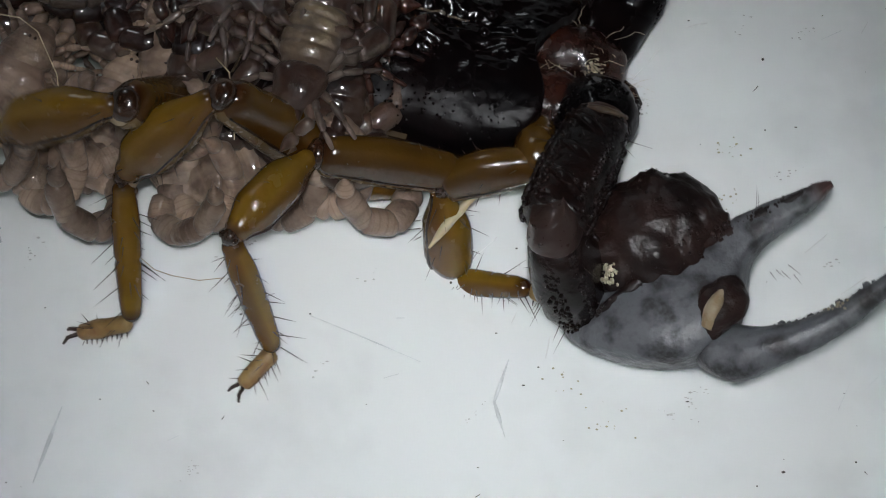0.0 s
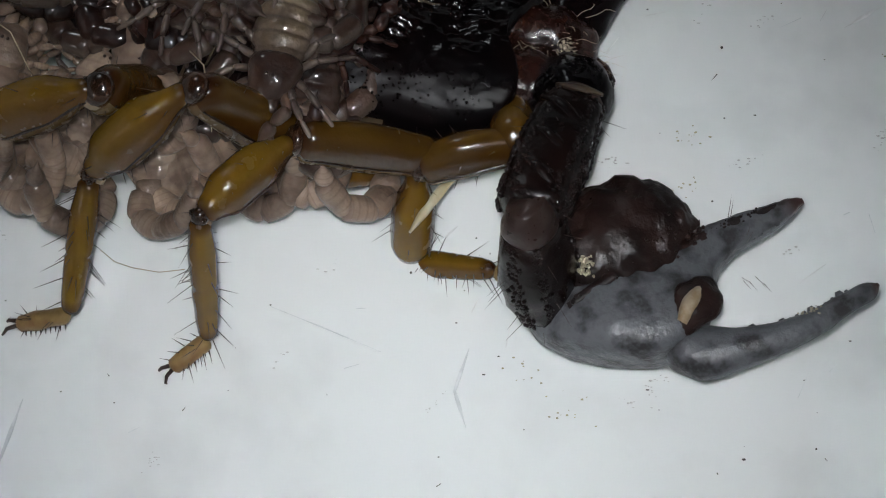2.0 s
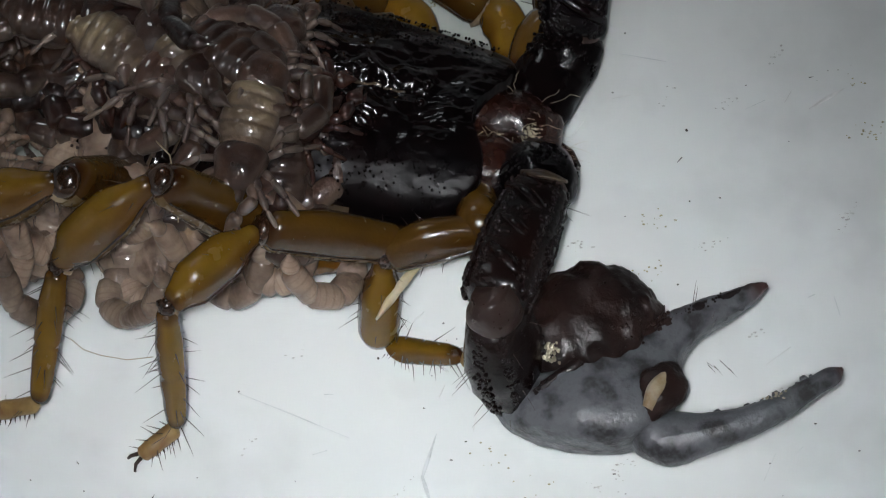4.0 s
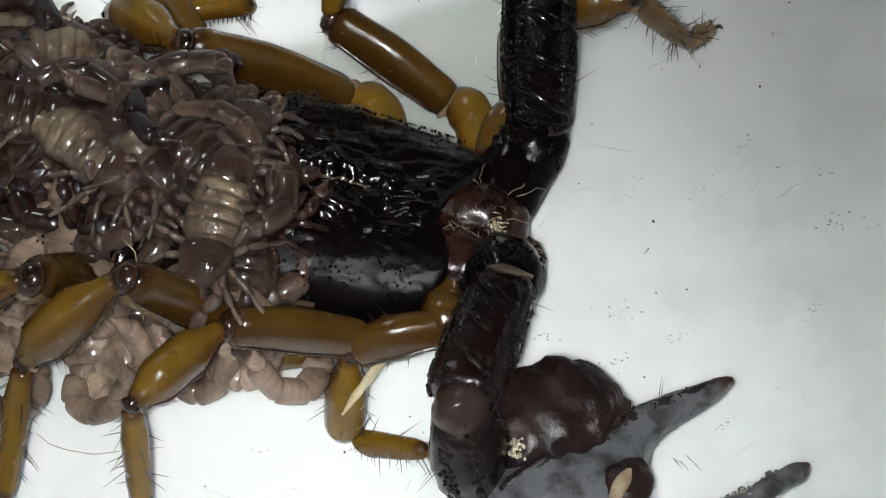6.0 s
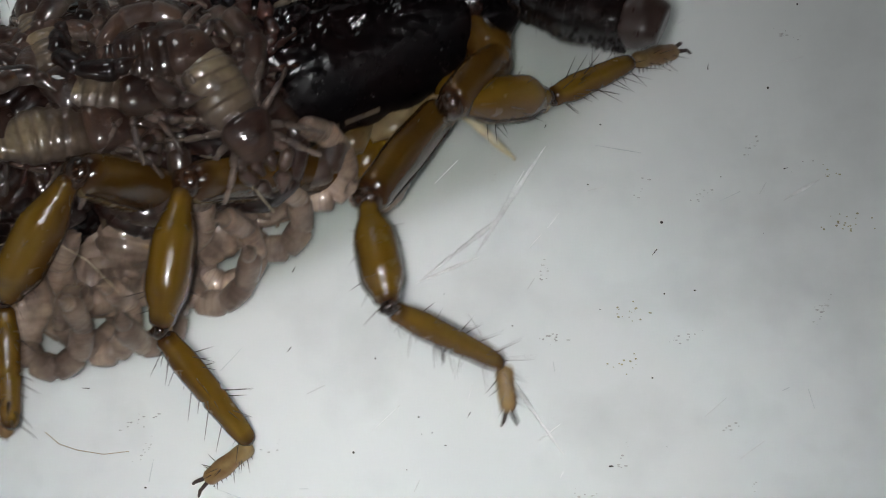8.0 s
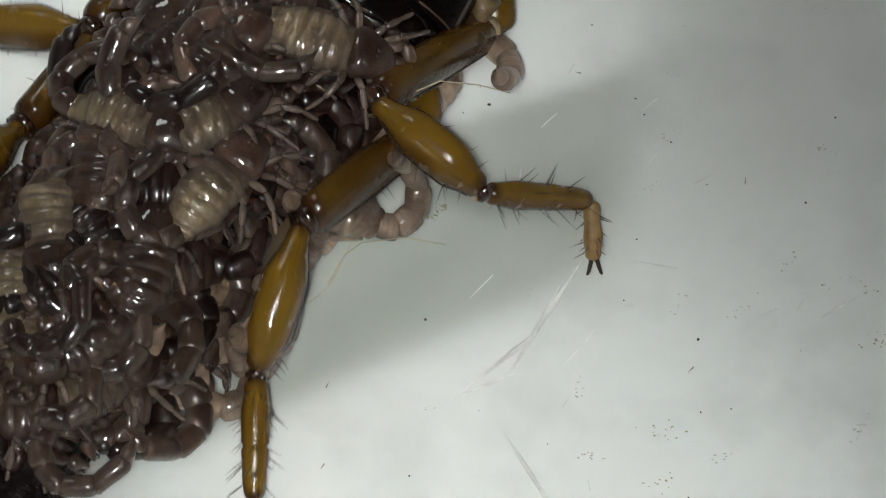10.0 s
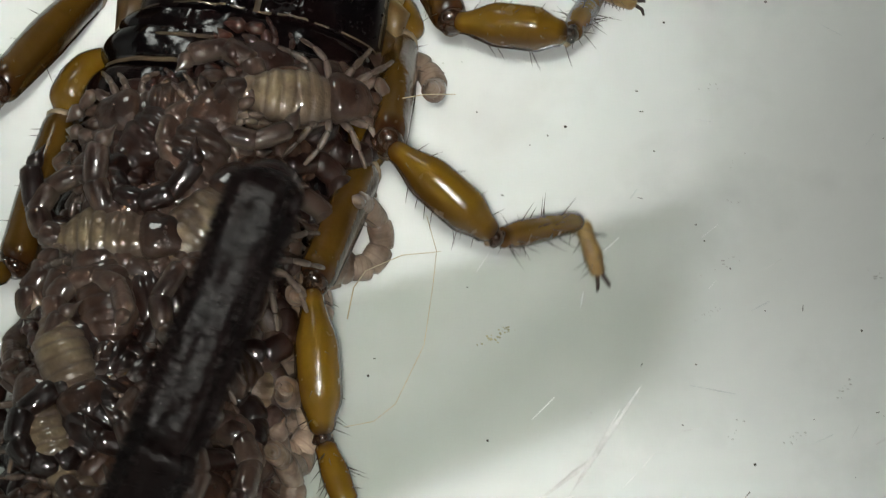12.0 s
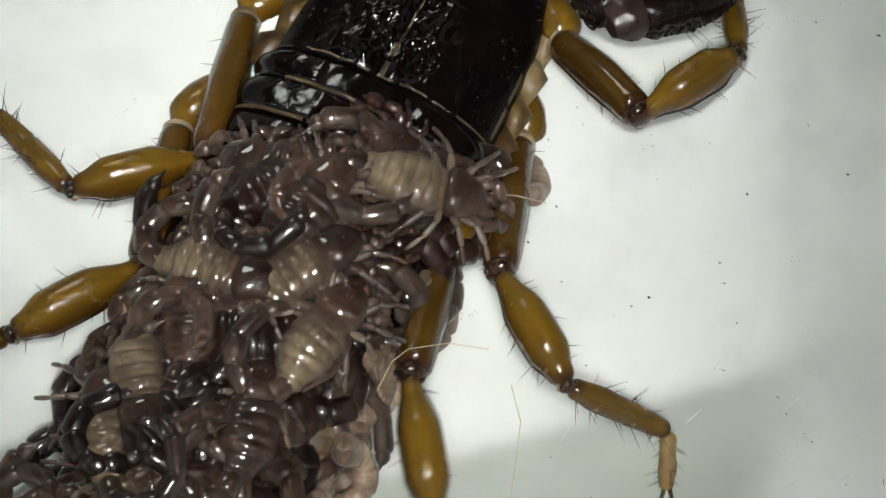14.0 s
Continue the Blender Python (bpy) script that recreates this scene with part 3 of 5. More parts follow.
def combs():
    for s in (-1,):
        bm = mesh()
        loft(bm, *flow([(0, 0, 0), (1.4, 0, 0.1), (3.2, 0, 0.1), (4.6, 0, 0), (5.6, 0, -0.1)], [(0.34, 0.3), (0.34, 0.3), (0.3, 0.26), (0.24, 0.2), (0.08, 0.08)]), n=12, rough=0.08)
        comb = part("comb", bm, M_COMB, scorpion, "pale fleshy comb organ under the body")
        rows = []
        for t, x, y in ((0, 1.0, 12.6), (6.7, 1.0, 12.6), (7.4, 5.6, 13.4), (8.2, 5.6, 14.2), (10.3, -2.6, 6.4), (14, -2.6, 6.4)):
            rows.append((t, aim((2.6, s * 7.4, 3.0), (x, s * y, 2.6))))
        MOVES.append((comb, rows))


combs()

# ---- legs ----
LEG_BASE = {1: (6.21, -7.06, 6.46), 2: (1.69, -8.42, 4.78), 3: (-5.25, -9.13, 2.1), 4: (-15.47, -8.79, 3.71)}
LEG_LEN = {1: (6.48, 8.45, 7.32, 5.05), 2: (9.88, 7.95, 10.2, 3.53), 3: (14.37, 9.33, 9.43, 4.58), 4: (11.7, 10.04, 7.97, 4.58)}
# seconds, knee in the body's space, foot on the floor, turn of the shin about the line from knee to foot, way of the foot
LEG_KEYS = {
    ("right", 1): [(0, 0.06, -10.29, 6.71, 5.7, -6.49, 3.11, 380), (0.4, -0.16, -10.53, 6.98, 6.02, -5.84, 3.04, 380), (6.62, -0.16, -10.53, 6.98, 6.02, -5.84, 3.04, 380), (7, -0.22, -9.4, 8.86, 4.99, -9.35, 2.57, 273.36), (7.3, 3.5, -9.75, 12.54, 5.32, -6.47, 3.63, 312.42), (7.5, 1.14, -11.46, 8.54, 15.77, 20.04, 2.78, 387.15), (7.7, 0.65, -11.93, 7.93, 18.76, 26.29, 1.84, 380.56), (8, 1.25, -10.7, 9.52, 18.65, 24.71, 2.61, 377.64), (8.2, 1.09, -9.44, 9.89, 17.93, 23.94, 2.99, 345.18), (9.5, 4.29, -11.24, 8.59, 13.6, 39.5, 0.1, 375), (11, 5.99, -11.64, 7.49, 9.8, 51.2, 0.1, 375), (12.2, 6.79, -11.74, 6.79, 7.3, 59.5, 0.1, 375), (13, 10.89, -7.44, 6.49, 8.8, 65.8, 0.1, 375), (13.5, 10.89, -5.74, 7.09, 10, 69.8, 0.1, 375), (14, 7.59, -8.14, 9.59, 11, 74.2, 0.1, 375)],
    ("right", 2): [(0, -6.27, -11.95, 10, -16.17, -12.01, 0.56, 239.57), (0.4, -6.01, -11.83, 10.17, -18.11, -11.37, 0.29, 223.93), (6.62, -6.01, -11.83, 10.17, -18.11, -11.37, 0.29, 223.93), (7, -7.37, -11.14, 7.75, -1.08, -4.56, 1.21, 331.99), (7.5, -6.3, -13.27, 6.38, 8.51, -1.11, 1.13, 307.28), (7.8, -6.26, -13.74, 7.07, 7.27, -0.68, 0.91, 284.19), (8, -5.5, -14.45, 8.39, 6.76, -2.18, 0.9, 255.63), (8.2, -4.76, -14.82, 9.07, 15.73, 24.23, 2.19, 381.69), (10.3, -1.0, -15.6, 11.5, 16.4, 46.0, 0.8, 350), (10.6, -1.0, -15.6, 11.5, 16.4, 46.8, 0.8, 330), (11, -2.93, -16.25, 8.61, 15.93, 45.11, 1.5, 262.61), (11.5, -3.67, -15.36, 9.26, 13.36, 46.57, 0.53, 379.67), (12, -6.11, -12.63, 8.6, 9.12, 44.91, -5.34, 274.45), (12.55, 3.15, -13.44, 13.56, 13.73, 54.99, 0.03, 340.03), (13, 3.41, -17.29, 9.05, 14.8, 59.37, 1.02, 339.3), (13.5, 2.53, -18.18, 7.58, 10.13, 59.99, 0.53, 363.19), (14, -2.39, -16.57, 8.22, 10.75, 61.61, 1.01, 353.7)],
    ("right", 3): [(0, -11.76, -12.63, 14.88, -26.52, -8.41, 1.45, 189.55), (0.4, -12, -12.69, 14.79, -27.85, -8.34, 1.17, 185.68), (6.62, -12, -12.69, 14.79, -27.85, -8.34, 1.17, 185.68), (7, -13.71, -11.66, 13.7, -28.03, -9.55, 1.43, 190.02), (7.5, -16.31, -13.26, 10.82, -25.83, -10.42, -0.28, 238.19), (7.75, -16.49, -9.74, 11.42, -11.51, -7.11, 1.11, 208.45), (8, -15.7, -10.86, 11.28, -12.6, -6.72, 1.22, 186.48), (8.2, -16.01, -12.26, 10.98, -12.5, -6.76, 0.74, 169.48), (9.6, -16.21, -8.71, 10.57, 10, 16.5, 0.4, 203), (10.3, -16.76, -5.54, 9.92, 10.2, 16.26, 1.41, 217.71), (11, -16.52, -8.82, 10.7, 7.25, 11.97, 1.08, 193.69), (11.3, -16.63, -10.67, 10.4, 3.95, 8.07, 0.59, 186.18), (11.5, -16.9, -11.77, 9.91, 3.41, 7.23, 0.79, 167.15), (11.75, -16.75, -10.39, 11.04, 6, 25.16, 2.06, 195.56), (12, -16.73, -10.5, 10.52, 6.69, 24.78, 1.14, 213.35), (12.5, -18.02, -11.7, 8.91, 3.71, 18.49, 0.83, 202), (13, -18.06, -11.34, 8.83, 2.34, 9.6, 0.77, 210.64), (13.15, -17.84, -11.98, 8.87, 4.8, 11.61, 1.34, 215.07), (13.5, -17.62, -11.76, 9.42, 7.31, 25.31, 1.72, 238.85), (14, -17.68, -13.55, 8.63, 5.53, 21.57, 0.82, 205.46)],
    ("right", 4): [(0, -17.81, -14.79, 15.08, -31.82, -1.5, 0.43, 15.58), (0.4, -18.08, -14.12, 15.1, -31.9, -2.39, 5.87, 312.83), (6.62, -18.08, -14.12, 15.1, -31.9, -2.39, 5.87, 312.83), (7, -19.06, -9.32, 15.48, -33.75, -3.48, -0.2, 193.47), (7.25, -19.29, -7.66, 15.3, -22.57, -3.92, 4.75, 192.39), (7.5, -20.01, -6.19, 14.53, -23.44, -4.49, 14.34, 191.86), (8, -22.61, -8.63, 13.5, -27.44, -2.25, 1.94, 126.52), (8.2, -22.35, -7.13, 13.22, -21.38, -3.34, 7.93, 187.88), (9.8, -25.06, -6.18, 11.55, -12.06, -6.87, 1.15, 193.88), (10.3, -27.06, -7.54, 5.16, -12.25, -5.11, 2.62, 208.07), (11, -27, -6.83, 7.5, -15.15, -5.17, 0.08, 219.26), (11.5, -24.29, -5.2, 10.24, -9.45, -0.47, 1.12, 192.47), (12, -26.48, -7.4, 7.81, -7.7, -0.03, 2.01, 203.15), (13, -26.35, -7.81, 8.54, -14.49, 2.52, 2.89, 179.28), (13.5, -26.86, -8.79, 3.25, -10.95, 1.7, 0.57, 265.37), (14, -26.34, -11.33, 7.45, -5.6, 7.08, 0.91, 204.11)],
    ("left", 1): [(0, 3.95, 16.42, 5.56, 21.02, 26.18, 0.25, -285.6), (6.62, 3.95, 16.42, 5.56, 21.02, 26.18, 0.25, -285.6), (6.8, 6.27, 15.72, 6.23, 21.3, 26.25, 0.19, -294.62), (7, 7.63, 14.84, 7.06, 21.21, 25.56, 0.31, -299.77), (7.25, 6.13, 14.73, 7.17, 20.96, 25.25, 0.18, -299.87), (7.6, 4.83, 14.33, 7.27, 16.7, 40.8, 0, -375), (9.5, 8.73, 16.43, 8.07, -3.4, 51.1, 0, -375), (11, 10.93, 16.53, 7.97, -10.2, 54.5, 0, -375), (12.2, 11.93, 16.33, 7.77, -13.3, 62.2, 0, -375), (14, 12.43, 16.13, 7.67, -11.2, 77.6, 0, -375)],
    ("left", 2): [(0, -7.98, 12.9, 5.59, 0.9, 36.3, 0, -300), (6.62, -7.98, 12.9, 5.59, 0.9, 36.3, 0, -300), (6.8, -7.23, 11.91, 6.87, 0.9, 36.3, 0, -300), (7, -6.44, 10.9, 8.43, -1.2, 37.28, 0, -300), (8, -6.69, 11.31, 9.1, -11.7, 42.2, 0, -300), (9.6, -6.59, 11.71, 9.8, -17.4, 46.6, 0, -350), (11, -6.49, 11.91, 10.1, -25.1, 49.5, 0, -350), (12.2, -6.39, 12.01, 10.3, -30.2, 55.1, 0, -350), (14, -6.39, 12.01, 10.4, -31, 71.3, 0, -350)],
    ("left", 3): [(0, -15.23, 6.62, 8.94, -12.57, 27.36, -1.92, -183.3), (6.62, -15.23, 6.62, 8.94, -12.57, 27.36, -1.92, -183.3), (6.8, -15.91, 6.76, 8.44, -13, 27.35, -2.09, -190.24), (7, -16.71, 7.24, 8.05, -14.92, 28.8, -2.15, -186.41), (8, -17.62, 10.55, 8.53, -25.5, 34.6, -2.25, -203), (10.3, -19.75, 13.02, 5.62, -38.08, 20.4, 2.8, -156.06), (11, -17.76, 10.64, 9.63, -42.21, 25.91, -9.53, -167.85), (11.5, -18.43, 13.53, 8.62, -42.8, 35.35, -1.3, -203), (12, -17.7, 15.68, 9.16, -46.5, 38.1, -1.3, -203), (12.5, -18.52, 10.74, 8.29, -44.36, 37.99, -2.6, -196.4), (13, -18.48, 13.86, 8.47, -46.06, 39.51, -2.59, -193.93), (13.5, -18.22, 7.74, 7.24, -42.2, 42.22, -1.1, -223.69), (14, -18.4, 8.1, 6.97, -43.89, 44.6, -1.28, -216.39)],
    ("left", 4): [(0, -26.1, 16.97, 6.92, -29.6, 27.2, 0, -192), (6.8, -26.1, 16.97, 6.92, -29.6, 27.2, 0, -192), (8, -26.4, 17.47, 7.72, -41.2, 26.2, 0, -192), (10.3, -27.2, 12.67, 5.02, -33.99, 20.64, -0.36, -313.72), (11, -26.98, 11.92, 4.32, -40.1, 24.6, -1.1, -192), (12, -26.88, 12.42, 3.33, -40.7, 24.4, -1.5, -192), (13, -27.31, 12.47, 5.42, -44.25, 29.38, -1.86, -185.45), (13.5, -25.89, 7.14, 6.83, -46.54, 23.46, -0.99, -182.36), (14, -26.69, 8.44, 5.54, -47.14, 23.9, -0.76, -176.27)],
}
FEMUR_W = [(0, 0.78), (0.12, 1.0), (0.5, 1.12), (0.9, 1.06), (1, 0.82)]
FEMUR_H = [(0, 0.92), (0.15, 1.35), (0.55, 1.6), (0.9, 1.32), (1, 0.9)]
PATELLA_W = [(0, 0.42), (0.08, 0.6), (0.42, 1.22), (0.7, 1.22), (0.92, 0.72), (1, 0.45)]
PATELLA_H = [(0, 0.5), (0.08, 0.75), (0.42, 1.55), (0.7, 1.55), (0.92, 0.85), (1, 0.55)]
TIBIA_R = [(0, 0.42), (0.07, 0.6), (0.3, 0.78), (0.5, 0.74), (0.54, 0.74), (0.565, 0.6), (0.59, 0.72), (0.8, 0.64), (1, 0.5)]
TARSUS_R = [(0, 0.42), (0.12, 0.55), (0.6, 0.62), (0.9, 0.5), (1, 0.36)]


def leg_chain(side, i, t):
    """Knee, shin joint, ankle and foot in the body's space at t."""
    kx, ky, kz, fx, fy, th, way = between(LEG_KEYS[side, i], t)
    l0, l1, l2, l3 = LEG_LEN[i]
    base = Vector(LEG_BASE[i])
    if side == "left":
        base.y = 2.86 - base.y
    knee = base + (unlean((kx, ky, kz), t) - base).normalized() * l0
    inv = body_pose(t).inverted()
    lift = 0.0
    keys = LEG_KEYS[side, i]
    for a, b in zip(keys, keys[1:]):
        if a[0] < t < b[0] and math.hypot(b[4] - a[4], b[5] - a[5]) > 5 * (b[0] - a[0]) + 2:
            lift = 2.2 * math.sin(math.pi * (t - a[0]) / (b[0] - a[0]))
    foot = inv @ (Vector((fx, fy, max(floor_z(fx, fy), -1.2) + 0.25 + lift)) * MM) / MM
    flat = Vector((math.cos(radians(way)), math.sin(radians(way)), 0))
    ankle = foot - flat * l3 * 0.8 + Vector((0, 0, l3 * 0.5))
    d = ankle - knee
    reach = (l1 + l2) * 0.99
    if d.length > reach:
        move = d.normalized() * (reach - d.length)
        ankle, foot = ankle + move, foot + Vector((move.x, move.y, 0))
        d = ankle - knee
        if d.length > reach * 1.005:
            ankle = knee + d.normalized() * reach
            d = ankle - knee
    ln = d.length
    a = d / ln
    x = (ln * ln + l1 * l1 - l2 * l2) / (2 * ln)
    x = min(max(x, -l1), l1)
    r = math.sqrt(max(l1 * l1 - x * x, 0))
    u = Vector((0, 0, 1)) - a * a.z
    u.normalize()
    v = a.cross(u)
    shin = knee + a * x + (u * math.cos(th) + v * math.sin(th)) * r
    return base, knee, shin, ankle, foot


def leg(side, i):
    rnd = random.Random(i * 7 + (side == "left"))
    s = -1 if side == "right" else 1
    base = Vector(LEG_BASE[i])
    base.y = base.y if s < 0 else 2.86 - base.y
    l0, l1, l2, l3 = LEG_LEN[i]
    k = 1.06 + 0.04 * i
    fat = lambda rows: [(a, b * k) for a, b in rows]
    bm = mesh()
    ahead = (-0.25, 0.5, 0.75, 1.0)[i - 1]                     # the coxae run inwards, the rear ones forwards as well
    loft(bm, *flow([base + Vector((x * ahead, y, z)) for x, y, z in ((4.8, -s * 3.4, -0.5), (3.5, -s * 1.3, 0.2), (1.8, -s * 0.3, 0.45), (0.5, 0, 0.15), (-0.2, s * 0.2, 0.0))],
                   [(1.0, 1.0), (1.4, 1.3), (1.5, 1.4), (1.2, 1.1), (0.5, 0.5)]), n=16, rough=0.12)
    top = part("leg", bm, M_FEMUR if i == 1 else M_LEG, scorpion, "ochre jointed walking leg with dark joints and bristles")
    segs, hairs = [], []
    W, H = (fat(FEMUR_W), fat(PATELLA_W), fat(TIBIA_R), TARSUS_R), (fat(FEMUR_H), fat(PATELLA_H), fat(TIBIA_R), TARSUS_R)
    for name, ln, w, h, bend, steps in (("femur", l0, W[0], H[0], 0.25, 24), ("patella", l1, W[1], H[1], 0.35, 26), ("tibia", l2, W[2], H[2], 0.0, 54)):
        bm = mesh()
        limb(bm, ln, w, h, n=20, steps=steps, bend=bend, rough=0.025, seed=i * 3.3)
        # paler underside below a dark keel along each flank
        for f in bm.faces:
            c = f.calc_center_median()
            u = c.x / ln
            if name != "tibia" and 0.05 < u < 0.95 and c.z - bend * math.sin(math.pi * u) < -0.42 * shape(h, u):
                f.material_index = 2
        for sy in (-1, 1):
            if name != "tibia":
                ks = [0.07 + 0.05 * q for q in range(18)]
                loft(bm, [(u * ln, sy * shape(w, u) * 0.93, -0.3 * shape(h, u) + bend * math.sin(math.pi * u)) for u in ks],
                     [(0.13 - 0.09 * abs(2 * u - 1) ** 3, 0.11) for u in ks], n=6, mat=3, rough=0.04, seed=i + sy)
        if name != "tibia":
            # pale skin under the far joint
            loft(bm, [(ln - 0.9, 0, -h[-1][1] * 0.75), (ln - 0.25, 0, -h[-1][1] * 0.8), (ln + 0.15, 0, -h[-1][1] * 0.4)], [(0.4, 0.3), (0.7, 0.5), (0.4, 0.3)], n=10, mat=1)
            # dark maroon collar and hinge knobs at the far joint
            rw, rh = w[-1][1], h[-1][1]
            loft(bm, [(ln - 0.5, 0, 0.05), (ln - 0.1, 0, 0.05), (ln + 0.25, 0, 0.0), (ln + 0.5, 0, 0)], [(rw * 0.95, rh * 0.95), (rw * 1.08, rh * 1.05), (rw * 0.95, rh * 0.9), (rw * 0.4, rh * 0.4)], n=14, mat=3, rough=0.06)
            for sy in (-1, 1):
                bead(bm, (ln + 0.1, sy * rw * 0.85, 0.1), 0.3, 3)
        if name == "femur":
            loft(bm, [(0.15, 0, 0), (0.45, 0, 0), (0.8, 0, 0)], [(w[0][1] * 0.9, h[0][1] * 0.9), (w[1][1] * 0.97, h[1][1] * 0.98), (w[1][1] * 0.8, h[1][1] * 0.8)], n=14, mat=1)
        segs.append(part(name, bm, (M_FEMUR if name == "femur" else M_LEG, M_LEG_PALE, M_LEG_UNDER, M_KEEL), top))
    bm = mesh()
    limb(bm, l3 * 0.86, TARSUS_R, TARSUS_R, n=14, steps=16, rough=0.1)
    for sy in (-1, 1):
        loft(bm, [(l3 * 0.82, sy * 0.15, 0.1), (l3 * 0.98, sy * 0.35, 0.2), (l3 * 1.08, sy * 0.5, -0.1), (l3 * 1.08, sy * 0.55, -0.5)],
             [(0.16, 0.16), (0.13, 0.13), (0.09, 0.09), (0.02, 0.02)], n=6, mat=1)
    segs.append(part("tarsus", bm, (M_TARSUS, M_SETA), top, "straw-coloured foot with two dark claws"))
    for q, (ln, count, size, lean) in enumerate(((l0, 16, (0.5, 1.3), 0.5), (l1, 22, (0.6, 1.7), 0.5), (l2, 42, (0.7, 2.0), 0.7), (l3 * 0.8, 18, (0.5, 1.2), 0.5))):
        bm = mesh()
        bristles(bm, rnd, ln, W[q], H[q], count, size, mat=0, lean=lean)
        if q == 3:
            for e in range(9):
                for sy in (-1, 1):
                    x = l3 * (0.12 + 0.08 * e)
                    spike(bm, (x, sy * 0.22, -0.45), (x + 0.3, sy * 0.36, -1.0), 0.06, 0)
        hairs.append(tagged(part("bristles", bm, M_SETA, top), kind="stuff"))
    rows = [[] for _ in segs]
    for t in TIMES:
        pts = leg_chain(side, i, t)
        for q in range(4):
            rows[q].append((t, aim(pts[q], pts[q + 1])))
    MOVES.extend(zip(segs, rows))
    MOVES.extend(zip(hairs, rows))


for leg_side in ("right", "left"):
    for leg_no in (1, 2, 3, 4):
        leg(leg_side, leg_no)

# ---- claw arms: seconds, elbow, wrist and claw tip in the body's space, turn of the claw ----
ARM_BASE = {"right": (8.93, -3.84, 8.24), "left": (7.8, 8.6, 7.3)}
ARM_KEYS = {
    "right": [(0, 8.6, -11.5, 12.1, 10.8, -14.7, 6.6, 22.1, -9.5, 10, 19.2), (0.15, 8.5, -12.2, 11.8, 10.2, -15, 6.7, 24.2, -8.8, 8.3, 14.7), (0.35, 8.4, -12.8, 11.5, 9.7, -15.3, 6.7, 26.2, -8.1, 6.5, 10.1), (6.68, 8.4, -12.8, 11.5, 9.7, -15.3, 6.7, 26.2, -8.1, 6.5, 10.1), (6.85, 7, -11.3, 12, 5.6, -18.7, 11, 11.5, -6.3, 22, -80), (7, 2, -12.2, 10.9, -0.9, -19.4, 13.6, 0.7, -10.2, 24.3, -132), (7.2, 2.5, -8.1, 11.6, -5, -15, 14.5, -3.9, -3.8, 24.5, -95), (7.4, 5, -7, 12.3, -5.4, -14, 15.4, -5.2, -2, 24.7, -63.7), (7.5, 7.8, -5.7, 13.1, -2.3, -12.3, 15.9, 1.1, -2.7, 24.8, -62.1), (7.6, 9.4, -9.5, 12, 3.3, -11, 12, 10.3, -0, 22, -120), (7.8, 11.8, -10, 12, 6.8, -8.6, 12, 13.7, 2, 20, -80), (8, 12.6, -9, 12, 7.5, -4.6, 12, 15.3, 6.1, 19, -50), (8.3, 12.3, -9.6, 11, 10.3, -4.6, 11, 22.3, 3.4, 14, -10), (9.5, 7.3, -11.1, 10, 13.1, -15.3, 9, 29.5, -6.9, 10, 0), (12.6, 9.5, -14.6, 9, 15.5, -19, 8, 31.2, -11.2, 9, 0), (13.3, 8, -14.6, 9, 14.4, -18.8, 8, 31, -12, 9, 0), (13.5, 6.8, -14.3, 9, 13.4, -18.6, 8, 30, -12, 9, 0), (14, 3, -13.1, 9, 10.2, -17.4, 8, 27, -11, 8, 0)],
    "left": [(0, 5.8, 15.3, 10.8, 5.5, 24, 11.5, 23.3, 30.8, 8, 0), (6.7, 5.8, 15.3, 10.8, 5.5, 24, 11.5, 24.5, 29.7, 8, 0), (7, 1.5, 19.3, 9.5, 2.2, 27.9, 9, 19.2, 27.9, 10, 0), (7.5, 5.5, 18.1, 10, 9.7, 26, 9, 26.6, 20.7, 10, 0), (9.5, 8.3, 15.9, 9, 14.5, 21.7, 8, 30.2, 13.1, 9, 0), (14, 7.2, 13, 9, 13.2, 19, 8, 29.2, 10.9, 9, 0)],
}
ARM_W = [(0, 1.5), (0.12, 2.0), (0.5, 2.3), (0.9, 2.2), (1, 1.6)]
ARM_H = [(0, 1.3), (0.12, 1.7), (0.5, 1.9), (0.9, 1.8), (1, 1.4)]
PAT_W = [(0, 1.4), (0.2, 2.3), (0.55, 2.7), (0.9, 2.2), (1, 1.5)]


def arm_chain(side, t):
    ex, ey, ez, wx, wy, wz, tx, ty, tz, roll = between(ARM_KEYS[side], t)
    s = -1 if side == "right" else 1
    base = Vector(ARM_BASE[side])
    elbow = base + (unlean((ex, ey, ez), t) - base).normalized() * 10.2
    wrist = elbow + (unlean((wx, wy, wz), t) - elbow).normalized() * 8.2
    tip = wrist + (unlean((tx, ty, tz), t) - wrist).normalized() * 20
    return base, elbow, wrist, tip, roll


def seat_claw(bm, q):
    for v in bm.verts:
        v.co.x, v.co.y = v.co.x * 0.9 - 0.1, v.co.y + 0.55 * q


